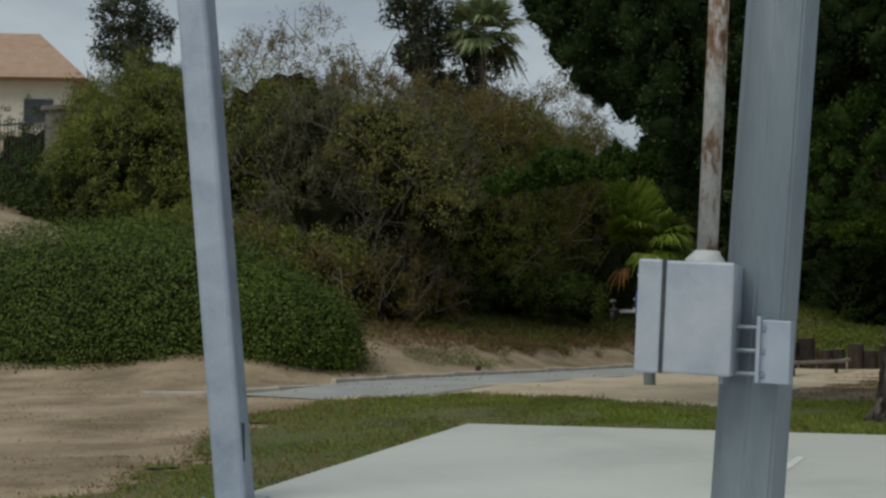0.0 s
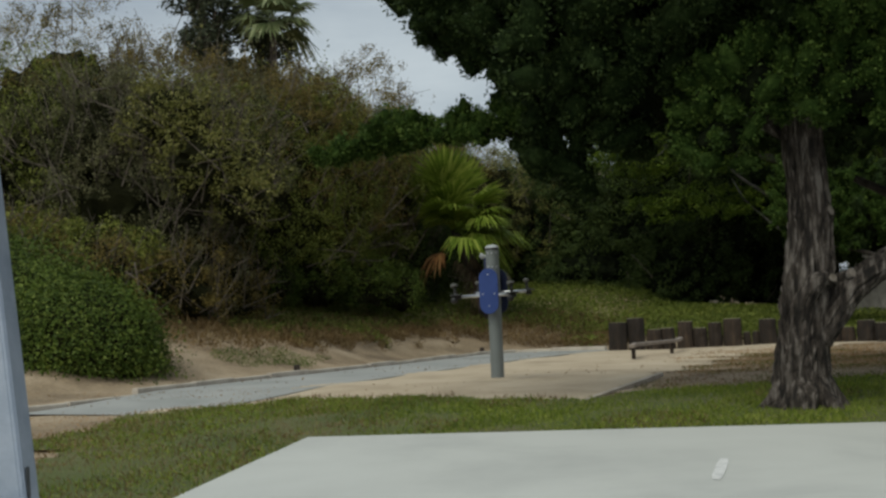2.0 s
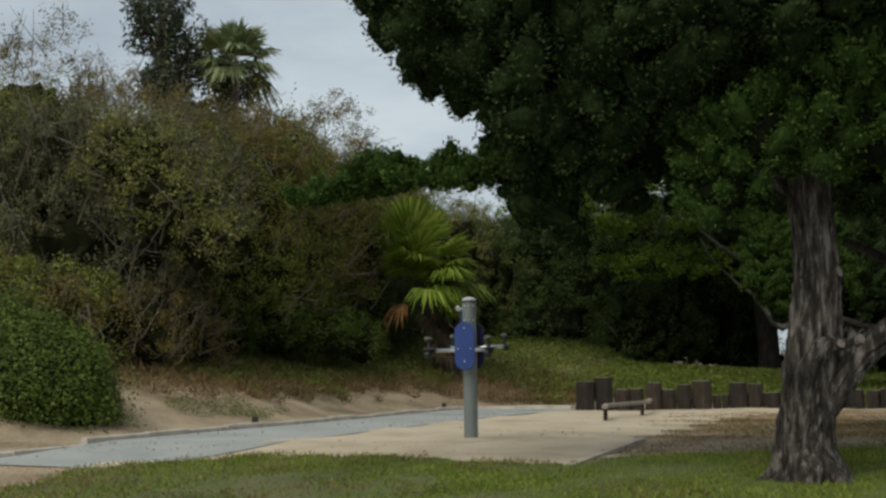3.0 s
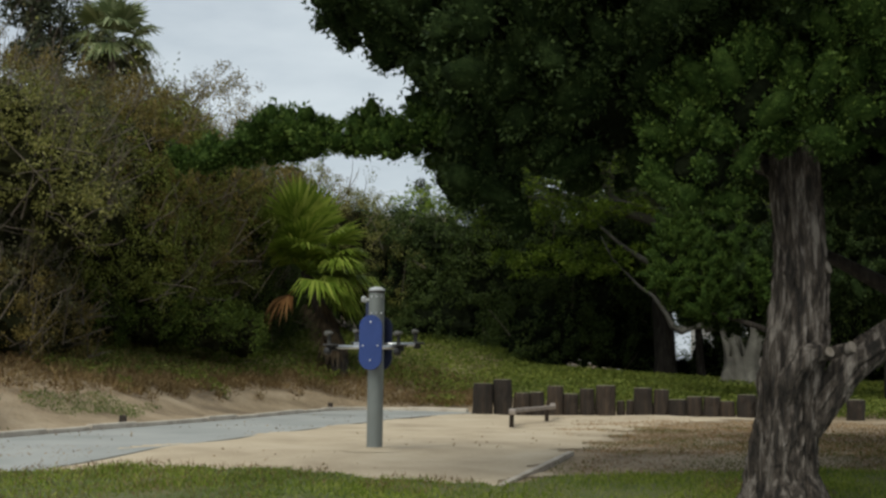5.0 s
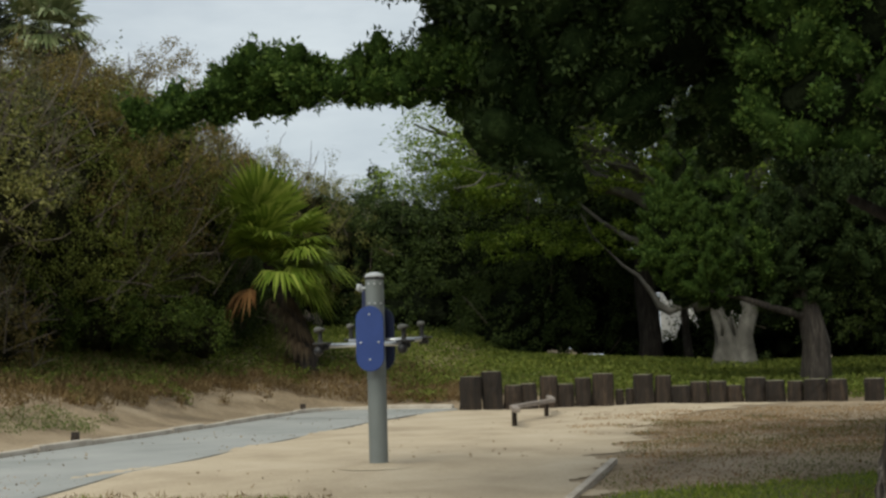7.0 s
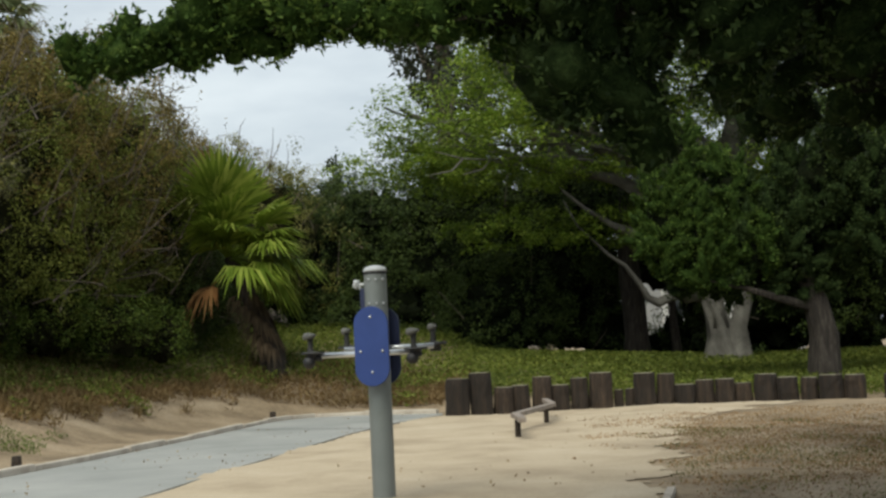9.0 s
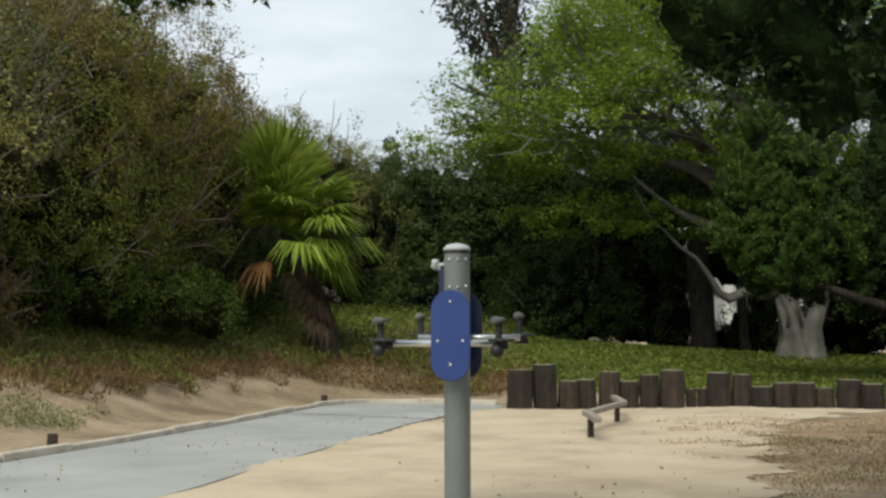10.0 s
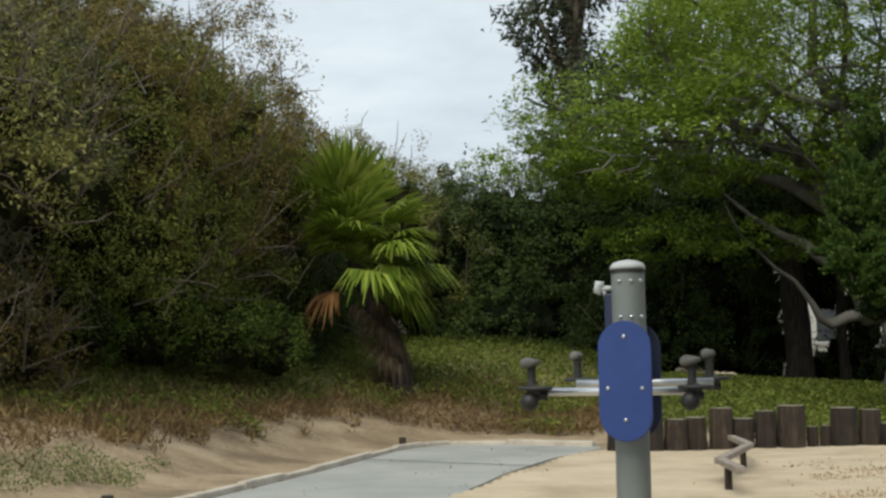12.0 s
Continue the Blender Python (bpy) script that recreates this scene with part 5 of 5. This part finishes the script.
def barked(bm, line, radii, seed, sides=64, step=0.03, twist=0.5, ridge=0.2, swell=0.14):
    """A trunk with long twisting ridges of bark and slow swellings along a line of points."""
    line = np.array(line, float)
    c = np.r_[0, np.cumsum(np.linalg.norm(np.diff(line, axis=0), axis=1))]
    ts = np.linspace(0, c[-1], max(4, int(c[-1] / step)))
    rings = []
    for t in ts:
        p = Vector([float(np.interp(t, c, line[:, k])) for k in range(3)])
        q = Vector([float(np.interp(t + 0.05, c, line[:, k]) - np.interp(t - 0.05, c, line[:, k])) for k in range(3)]).normalized()
        u = q.cross(Vector((0, 1, 0))).normalized()
        w = q.cross(u)
        r = float(np.interp(t, c, radii))
        ring = []
        for k in range(sides):
            a = 2 * math.pi * k / sides
            b = a + twist * t
            slow = noise.noise(Vector((math.cos(a) * 0.9, math.sin(a) * 0.9, t * 1.9 + seed)))
            fine = abs(noise.noise(Vector((math.cos(b) * 4.2, math.sin(b) * 4.2, t * 1.5 + seed)))) + 0.5 * abs(noise.noise(Vector((math.cos(b) * 10, math.sin(b) * 10, t * 3.5 - seed))))
            ring.append(bm.verts.new(p + (u * math.cos(a) + w * math.sin(a)) * r * (1 + swell * slow + ridge * (1 - 2.2 * fine))))
        rings.append(ring)
    for r0, r1 in zip(rings, rings[1:]):
        for k in range(sides):
            bm.faces.new((r0[k], r0[(k + 1) % sides], r1[(k + 1) % sides], r1[k]))
    bm.faces.new(rings[-1])
    return bm


JX, JY = 3.49, -3.9
JZ = gz(JX, JY)
jun = thing("juniper_tree", JX, JY, JZ, "old juniper with gnarled shaggy trunk and dark crown", "tree", "junipers")
H = [(-0.05, 0, -0.2), (-0.04, 0, 0.05), (-0.03, 0, 0.2), (-0.01, 0, 0.5), (0.03, 0, 0.8), (0.07, 0, 1.08), (0.10, 0, 1.3), (0.13, 0, 1.55), (0.145, 0, 1.75), (0.12, 0, 2.05), (0.11, 0, 2.35), (0.08, 0, 3.2), (-0.1, 0, 4.2)]
RR = [0.31, 0.265, 0.235, 0.215, 0.205, 0.215, 0.205, 0.18, 0.18, 0.165, 0.17, 0.14, 0.08]
bm = bmesh.new()
barked(bm, H, RR, 4.0)
barked(bm, [(0.16, -0.02, 0.62), (0.30, -0.06, 0.85), (0.46, -0.08, 1.08), (0.66, -0.08, 1.24), (0.95, -0.05, 1.42), (1.4, 0, 1.8), (1.9, 0.1, 2.4)], (0.10, 0.115, 0.115, 0.11, 0.105, 0.09, 0.06), 7.0, 36, 0.04)
barked(bm, [(0.0, -0.12, 0.75), (0.02, -0.19, 0.98), (0.12, -0.22, 1.14), (0.24, -0.19, 1.2)], (0.06, 0.085, 0.08, 0.06), 2.0, 28, 0.03)
for k in range(9):  # roots that spread from the foot
    a = 2 * math.pi * k / 9 + 0.3 * math.sin(k * 2.3)
    d = Vector((math.cos(a), math.sin(a), 0))
    L = 0.16 + 0.1 * math.sin(k * 1.7)
    tube(bm, [d * 0.16 + Vector((0, 0, 0.26)), d * 0.26 + Vector((0, 0, 0.1)), d * (0.26 + 0.5 * L) + Vector((0, 0, 0.02)), d * (0.26 + L) + Vector((0, 0, -0.04))], (0.09, 0.08, 0.05, 0.02), 8, 0.25, k)
tube(bm, [(0.06, 0.1, 2.5), (-0.9, 0.6, 3.15), (-2.0, 0.6, 3.05), (-3.0, 0.5, 2.82), (-3.9, 0.5, 2.82), (-4.6, 0.5, 2.7)], (0.09, 0.07, 0.05, 0.035, 0.02, 0.012), 8, 0.1, 8.0)
tube(bm, [(0.0, 0, 2.9), (-0.9, 0.2, 3.6), (-2.2, 0.3, 4.0)], (0.09, 0.07, 0.03), 8, 0.1, 9.0)
tube(bm, [(0.0, 0, 2.6), (0.9, 0.2, 3.3), (1.8, 0.3, 4.0)], (0.10, 0.07, 0.03), 8, 0.1, 10.0)
part("trunk", bm, M_BARK, jun, "gnarled grey brown trunk with shaggy bark")
for px, py, pz, dx, dy, dz, r in ((0.27, -0.10, 1.78, 0.75, -0.5, 0.25, 0.05), (0.26, -0.20, 1.16, 0.45, -0.8, 0.35, 0.042), (0.43, -0.14, 1.2, 0.5, -0.7, 0.3, 0.045)):
    d = Vector((dx, dy, dz)).normalized()
    p = Vector((px, py, pz))
    bm = bmesh.new()
    tube(bm, [p - d * 0.14, p - d * 0.02, p + d * 0.05], (r * 1.5, r * 1.15, r), 12, 0.1, px)
    knob = part("branch_stub", bm, M_BARK, jun, "stub of a sawn-off branch")
    bm = bmesh.new()
    tube(bm, [p + d * 0.05, p + d * 0.056], (r * 0.95, r * 0.9), 12, 0.06, px)
    part("sawn_end", bm, M_CUT, knob, "pale sawn end")
# strips of peeling bark
rngb = np.random.default_rng(90)
for k in range(80):
    z0 = rngb.uniform(0.02, 2.2)
    a = rngb.uniform(math.pi * 0.95, math.pi * 2.1)
    L = rngb.uniform(0.12, 0.45)
    bm = bmesh.new()
    pts, rad = [], []
    for q in np.linspace(0, 1, 5):
        z = z0 + L * q
        cx = float(np.interp(z, [h[2] for h in H], [h[0] for h in H]))
        rr = float(np.interp(z, [h[2] for h in H], RR)) * (1.0 + 0.05 * q)
        aa = a - 0.5 * L * q + 0.1 * math.sin(q * 2 + k)
        pts.append((cx + rr * math.cos(aa), rr * math.sin(aa), z))
        rad.append(0.003 + 0.009 * math.sin(math.pi * (0.1 + 0.8 * q)))
    tube(bm, pts, rad, 5, 0.2, k)
    part("bark_strip", bm, M_BARK, jun)


def at_tree(blobs):
    return [(x - JX, y - JY, z - JZ, a, b, c) for x, y, z, a, b, c in blobs]


CROWN = at_tree([(0.5, -3.4, 4.45, 0.85, 1.0, 0.72), (0.3, -3.4, 3.95, 0.46, 0.7, 0.4), (0.85, -3.4, 3.6, 0.5, 0.8, 0.42), (-0.2, -3.4, 4.75, 0.32, 0.5, 0.45), (1.4, -3.5, 3.95, 0.95, 1.3, 0.95), (1.38, -3.3, 2.98, 0.52, 0.8, 0.42),
                 (1.25, -3.35, 2.42, 0.19, 0.3, 0.26), (1.46, -3.3, 2.33, 0.16, 0.25, 0.22), (2.3, -3.5, 4.1, 1.2, 1.5, 1.25), (2.2, -3.3, 2.95, 0.8, 1.0, 0.5), (3.6, -3.6, 4.3, 1.5, 1.7, 1.4),
                 (5.0, -3.5, 4.2, 1.5, 1.7, 1.6), (6.4, -3.3, 3.9, 1.5, 1.6, 1.6), (4.3, -3.2, 3.05, 1.2, 1.1, 0.75), (5.7, -3.1, 2.95, 1.3, 1.1, 0.8), (7.1, -3.1, 2.8, 1.2, 1.2, 0.9), (1.5, -3.4, 5.1, 1.3, 1.4, 0.8)])
juniper_sprays(CROWN, 15.0, 91, L_JUNIPER, jun, amp=0.24, puff=0.16, per=150, size=0.042, low=-0.95, tall=0.75)
# Crown lobes added above the view, unseen, to shade what lies below.
UNSEEN_SHADE = at_tree([(7.0, -3.4, 6.1, 3.0, 3.0, 1.1), (9.1, -2.4, 5.6, 2.5, 3.0, 1.2), (5.9, -6.3, 6.0, 3.0, 2.0, 0.9), (9.5, 0.6, 6.2, 3.0, 3.0, 1.2), (9.0, -6.4, 5.8, 2.5, 2.0, 0.9)])
juniper_sprays(UNSEEN_SHADE, 1.6, 97, L_JUNIPER, jun, "unseen_shade_crown", 0.10, puff=0.5, per=90)
YOUNG = at_tree([(2.74, -4.25, 2.66, 0.2, 0.25, 0.32), (2.88, -4.3, 2.32, 0.3, 0.3, 0.26), (3.2, -4.45, 2.72, 0.34, 0.35, 0.34), (3.6, -4.5, 2.75, 0.36, 0.35, 0.32), (4.05, -4.5, 2.75, 0.42, 0.38, 0.4), (4.6, -4.4, 2.65, 0.5, 0.42, 0.42), (5.2, -4.2, 2.55, 0.5, 0.42, 0.42), (3.9, -4.5, 3.3, 0.5, 0.4, 0.35)])
juniper_sprays(YOUNG, 22, 92, L_JUNIPER2, jun, "young_sprays", 0.034, puff=0.105, per=190, tall=0.8, tuft_mat=M_TUFT2)
ARM = at_tree([(0.9, -3.4, 2.72, 0.34, 0.3, 0.22), (0.45, -3.4, 2.69, 0.3, 0.28, 0.11), (0.05, -3.4, 2.7, 0.28, 0.26, 0.10), (-0.25, -3.4, 2.71, 0.26, 0.25, 0.13), (-0.5, -3.4, 2.68, 0.24, 0.25, 0.16), (-0.8, -3.4, 2.61, 0.22, 0.22, 0.09), (-1.08, -3.4, 2.52, 0.2, 0.2, 0.07), (0.36, -3.4, 2.84, 0.08, 0.08, 0.08), (-0.42, -3.4, 2.53, 0.06, 0.06, 0.06), (-0.8, -3.4, 2.54, 0.07, 0.06, 0.04)])
juniper_sprays(ARM, 48, 93, L_JUNIPER2, jun, "hanging_branch_sprays", 0.034, 0.35, puff=0.08, per=110, back=0.9, tuft_mat=M_TUFT2)

jun2 = thing("juniper_tree", 6.6, 1.0, gz(6.6, 1.0) - 0.1, "dark shaded juniper with a thick twisted trunk", "tree", "junipers")
bm = bmesh.new()
tube(bm, [(0, 0, -0.2), (0, 0, 0.2), (-0.1, 0, 0.9), (0.1, 0, 1.7), (0.2, 0, 3.0)], (0.5, 0.42, 0.36, 0.3, 0.2), 18, 0.2, 2.0, flat=0.5)
tube(bm, [(-0.1, 0, 0.9), (-0.9, 0.2, 1.9), (-2.0, 0.3, 2.5)], (0.16, 0.1, 0.05), 10, 0.15, 5)
part("trunk", bm, M_DARKSHADEBARK, jun2, "thick twisted trunk in shade")
juniper_sprays([(0, 0, 4.2, 2.3, 2.0, 1.9), (-2.2, 0.5, 4.0, 1.5, 1.5, 1.1), (2.2, 0, 4.0, 1.8, 1.8, 1.8), (-1.0, 0.5, 5.4, 2.0, 1.8, 1.4)], 5.0, 94, L_JUNIPER, jun2, size=0.055, puff=0.24, per=110)

jun3 = thing("juniper_tree", 5.9, 14.6, gz(5.9, 14.6) - 0.1, "bushy fresh green juniper with upright plumes", "tree", "junipers")
bm = bmesh.new()
tube(bm, [(1.6, 0, -0.2), (1.68, 0, 1.0), (1.5, 0, 2.0), (0.9, 0, 2.9), (-0.2, 0, 3.8)], (0.34, 0.28, 0.22, 0.15, 0.06), 12, 0.15, 2.0, flat=0.4)
tube(bm, [(1.6, 0, 1.5), (0.8, -0.3, 1.72), (0.1, -0.4, 1.95), (-0.5, -0.4, 2.1)], (0.09, 0.07, 0.05, 0.02), 8, 0.12, 5)
# Bark colour carries the shade of the crowns overhead.
part("trunk", bm, M_DARKSHADEBARK, jun3, "crooked trunk toned dark for canopy shade, with a bare branch")
juniper_sprays([(-1.2, -0.1, 3.3, 0.45, 0.5, 1.1), (-0.9, 0, 4.5, 0.32, 0.35, 0.8), (-0.45, -0.2, 2.7, 0.5, 0.5, 0.8), (0.1, 0, 3.6, 0.36, 0.4, 0.9), (0.5, -0.3, 2.7, 0.5, 0.4, 0.5)], 20, 95, L_PLUME, jun3, size=0.05, puff=0.12, per=110, tall=1.6, tuft_mat=M_TUFT2)
# Darker leaf colour on these sprays stands in for the shade they lie in.
juniper_sprays([(-0.4, 0.3, 3.0, 0.8, 0.6, 1.2), (0.3, 0.2, 2.6, 0.8, 0.7, 0.9), (1.0, 0, 2.9, 0.9, 0.8, 0.9), (-0.3, 0.3, 2.2, 0.7, 0.5, 0.5), (1.8, 0, 3.6, 1.0, 0.9, 1.3), (2.8, 0, 3.4, 1.2, 1.0, 1.4), (1.4, 0.2, 2.1, 0.7, 0.6, 0.45)], 12, 96, L_JUNIPER, jun3, "shade_toned_sprays", 0.055, puff=0.14, per=100, tall=1.0)


# ---- ground cover, grass and litter ----
def scatter(name, mask, x0, x1, y0, y1, count, mat, size, width, seed, up=0.5, along=0.3, lift=0.02, thick=0.12):
    rng = np.random.default_rng(seed)
    x, y = rng.uniform(x0, x1, count), rng.uniform(y0, y1, count)
    k = mask(x, y)
    x, y = x[k], y[k]
    n = len(x)
    P = np.stack([x, y, ground_z(x, y) + lift + thick * rng.random(n)], -1)
    N = np.tile((0.0, -0.35, 1.0), (n, 1)) + rng.normal(0, up, (n, 3))
    N /= np.linalg.norm(N, axis=1, keepdims=True)
    return part(name, leaves(name, P, N, size, width, rng, 0.0, along), mat)


def cover_mask(x, y):
    r = ragged(x, y, 1.2)
    d = np.interp(y, KERB_Y, KERB_X) - x
    a = (d > 1.95 + 1.2 * r) & (y > 8.0 + 2 * r) & (x > -9)
    b = (y > np.interp(x, (-3, -1, 0.4, 3.5, 5.6, 7.5, 9), (15.6, 16.2, 14.9, 12.7, 12.6, 12.1, 11.6)) + r * 0.4) & (x > -4)
    return (a | b) & (y < 24)


def lush(x, y):
    return cover_mask(x, y) & ((np.interp(y, KERB_Y, KERB_X) - x > 2.5 + 2 * ragged(x, y)) | (x > 0.8) | (y > 17)) | (cover_mask(x, y) & (np.sin(x * 2.1 + y) + np.sin(y * 1.3 - x) > 0.9))


gc = scatter("ground_cover", lush, -9, 12, 8, 24, 270000, L_IVY, 0.06, 0.046, 101, thick=0.24)
tagged(gc, "thick green creeping ground cover on the berm", "ground cover", kind="stuff")
gd = scatter("dry_undergrowth", lambda x, y: cover_mask(x, y) & (np.interp(y, KERB_Y, KERB_X) - x < 3.5 + 3 * ragged(x, y)) & (x < 1), -9, 2, 8, 19, 110000, L_DRY, 0.11, 0.025, 102, 0.4, 0.8, thick=0.14)
tagged(gd, "dry brown grass fringe below the ground cover", "dry grass", kind="stuff")


def fringe(x, y):
    d = np.interp(y, KERB_Y, KERB_X) - x + 1.2 * ragged(x, y)
    return (d > 1.8) & (d < 4.9) & (y > 5)


gf = scatter("dry_bank_weeds", fringe, -11, -2, 4, 15, 30000, L_DRY, 0.15, 0.02, 103, 0.45, 0.85, thick=0.2)
tagged(gf, "dry straw coloured weeds along the top of the bank", "dry grass", kind="stuff")
gw = scatter("green_weeds", lambda x, y: ((x + 5.3 - 0.25 * (y - 5.5)) / 0.55) ** 2 + ((y - 6.2) / 1.6) ** 2 + 2 * ragged(x, y) < 0.8, -7, -3.8, 3.5, 9, 16000, L_WEED, 0.045, 0.018, 104, 0.5, 0.6, thick=0.05)
tagged(gw, "patch of grey green weeds on the sandy bank", "weeds", kind="stuff")


def blade_mask(x, y):
    dry = np.sin(1.9 * x + 0.7) * np.sin(1.6 * y) + 0.6 * np.sin(4.3 * x + 2.9 * y)
    rng = np.random.default_rng(7)
    return lawn_mask(x, y, 0.04) & (rng.random(len(x)) < np.clip(0.92 - 0.30 * (dry > 0.5) - 0.5 * (x < 0.3) * (y < -3.6), 0, 1))


gl = scatter("grass_blades", blade_mask, -3.9, 8.5, -11, 2.2, 330000, L_GRASS, 0.050, 0.010, 105, 0.55, 0.75, 0.02, 0.008)
tagged(gl, "short green lawn blades with dry patches", "grass", kind="stuff")
gy = scatter("dry_lawn_blades", lambda x, y: lawn_mask(x, y, 0.3) & ((x < -0.2 + 3 * ragged(x, y)) | (np.sin(2.2 * x) * np.sin(1.7 * y) > 0.45)), -4.5, 8.5, -14, 1, 90000, L_DRY, 0.05, 0.010, 110, 0.55, 0.7, 0.02, 0.012)
tagged(gy, "straw coloured dry blades in the lawn", "dry grass", kind="stuff")
def trodden(x, y):
    return (x > np.interp(y, (-3, 0.6, 5, 9), (1.7, 2.2, 2.7, 3.6)) + 1.4 * ragged(x, y)) & (y > -3) & (y < 7.5 - 0.3 * x + 4 * ragged(x, y))


def thin_tufts(x, y):
    rng = np.random.default_rng(8)
    n = np.sin(2.3 * x + 0.8 * np.sin(1.7 * y)) * np.sin(1.9 * y + x) + 0.5 * np.sin(5.1 * x - 3.3 * y)
    return trodden(x, y) & (rng.random(len(x)) < np.clip(0.30 + 0.42 * n + 0.12 * (x - 2.5) * (y < 2.5), 0.02, 1))


gr = scatter("russet_litter", lambda x, y: trodden(x - 0.2, y) & (np.sin(1.1 * x + 0.6 * y) + 0.7 * np.sin(2.6 * x - 1.9 * y) > -0.5), 1.5, 9, -3, 8, 36000, L_RUSSET, 0.022, 0.012, 112, 0.25, 0.2, 0.012, 0.006)
tagged(gr, "russet needles and leaf bits on trodden dirt", "leaf litter", kind="stuff")
gs = scatter("sparse_grass", thin_tufts, 1.5, 9, -3, 9, 95000, L_DRYGRASS, 0.026, 0.009, 106, 0.6, 0.6, 0.012, 0.005)
tagged(gs, "sparse tufts of grass on trodden dirt", "grass", kind="stuff")
gb = scatter("fallen_leaves", lambda x, y: ~on_slab(x, y) & (np.sin(1.3 * x + 0.4 * y) * np.sin(0.9 * y) > 0.15), -9, 9, -9, 12.5, 2600, L_DRY, 0.032, 0.02, 107, 0.3, 0.1, 0.03, 0.01)
tagged(gb, "scattered small dry leaves on sand and lawn", "fallen leaves", kind="stuff")
gm = scatter("leaf_litter", lambda x, y: litter_mask(x, y), -12, 9, 0, 16, 110000, L_LITTER, 0.030, 0.018, 109, 0.2, 0.1, 0.010, 0.008)
tagged(gm, "brown leaf litter strewn over bare dirt", "leaf litter", kind="stuff")
gk = scatter("dirt_crumbs", lambda x, y: (x < np.interp(y, LEFT_Y, LEFT_X) + 0.5) & (y < 0) & (np.sin(0.8 * x + 2.2 * y) + 0.8 * np.sin(1.7 * x - 3.1 * y) > 0.1), -10, -1, -12, 0, 16000, L_LITTER, 0.028, 0.014, 111, 0.25, 0.1, 0.014, 0.006)
tagged(gk, "crumbs of dry leaf and twig on the dirt", "leaf litter", kind="stuff")
gb2 = scatter("path_debris", lambda x, y: np.abs(x - np.interp(y, [p[1] for p in PATH_R], [p[0] for p in PATH_R])) < 0.10 + 0.1 * np.sin(3 * y) ** 2, -4, 1, -2.5, 11, 900, L_DRY, 0.026, 0.015, 108, 0.3, 0.1, 0.045, 0.012)
tagged(gb2, "dark crumbs and leaves along the path edge", "leaf litter", kind="stuff")


# ---- beyond the park ----
def house(name, x, y, z, w, d, h, roof_h, wall, roof, label, windows, turn=0, over=0.5):
    ob = thing(name, x, y, z, label, "house")
    ob.rotation_euler = (0, 0, radians(turn))
    bm = bmesh.new()
    box(bm, -w / 2, w / 2, -d / 2, d / 2, -8, h)
    part("wall", bm, wall, ob)
    bm = bmesh.new()
    a, b = w / 2 + over, d / 2 + over
    v = [bm.verts.new(p) for p in ((-a, -b, h), (a, -b, h), (a, b, h), (-a, b, h), (-a * 0.55, 0, h + roof_h), (a * 0.55, 0, h + roof_h))]
    for f in ((0, 1, 5, 4), (2, 3, 4, 5), (1, 2, 5), (3, 0, 4), (3, 2, 1, 0)):
        bm.faces.new([v[i] for i in f])
    bmesh.ops.recalc_face_normals(bm, faces=bm.faces)
    part("roof", bm, roof, ob)
    for wx, wz, ww, wh in windows:
        bm = bmesh.new()
        box(bm, wx - ww / 2 - 0.08, wx + ww / 2 + 0.08, -d / 2 - 0.05, -d / 2 + 0.05, wz - wh / 2 - 0.08, wz + wh / 2 + 0.08)
        wf = part("window", bm, M_WHITEWALL, ob)
        bm = bmesh.new()
        box(bm, wx - ww / 2, wx + ww / 2, -d / 2 - 0.08, -d / 2 - 0.02, wz - wh / 2, wz + wh / 2)
        part("pane", bm, M_GLASS, wf, "dark window glass")
        bm = bmesh.new()
        box(bm, wx - ww / 2 - 0.15, wx + ww / 2 + 0.15, -d / 2 - 0.16, -d / 2 - 0.02, wz - wh / 2 - 0.16, wz - wh / 2 - 0.09)
        part("sill", bm, M_GREYROOF, wf)


house("hillside_house", -50.4, 42, 8.3, 16, 10, 6.6, 3.8, M_STUCCO, M_ROOF, "cream house with tan roof on the hillside", ((3.0, 4.9, 1.6, 1.3), (6.2, 4.9, 1.6, 1.3)), 25, 1.0)
house("white_house", 12.1, 46, 1.0, 5.6, 8, 5.5, 2.0, M_WHITEWALL, M_GREYROOF, "white house glimpsed between the tree trunks", ((-1.9, 1.6, 0.9, 1.3), (0.6, 1.6, 0.8, 1.3)))
house("distant_house", -7.0, 72, 4.0, 6, 8, 6.7, 0.8, M_STUCCO, M_GREYROOF, "low grey roof on the distant ridge", ((0, 5.5, 1.4, 1.0),))
house("distant_house", 0.5, 66, 4.0, 6, 8, 5.2, 0.9, M_STUCCO, M_GREYROOF, "pale roof showing through the trees", ((0, 5.5, 1.4, 1.0),))

fence = thing("garden_fence", -21, 14, gz(-21, 14), "dark iron garden fence with stone pillars on the bank", "fence")
for k, x in enumerate((-3.8, 0.0, 3.8)):
    bm = bmesh.new()
    box(bm, x - 0.32, x + 0.32, -0.32, 0.32, -0.5, 2.6, 0.02)
    pil = part("pillar", bm, M_STONE, fence, "grey stone fence pillar")
    bm = bmesh.new()
    box(bm, x - 0.42, x + 0.42, -0.42, 0.42, 2.6, 2.75, 0.03)
    part("pillar_cap", bm, M_STONE, pil)
for x0 in (-3.48, 0.32):
    for z in (0.3, 2.3):
        bm = bmesh.new()
        box(bm, x0, x0 + 3.16, -0.025, 0.025, z, z + 0.05)
        part("rail", bm, M_IRON, fence)
    for k in range(22):
        bm = bmesh.new()
        tube(bm, [(x0 + 0.1 + 0.14 * k, 0, 0.1), (x0 + 0.1 + 0.14 * k, 0, 2.5)], (0.012, 0.012), 5)
        part("picket", bm, M_IRON, fence)
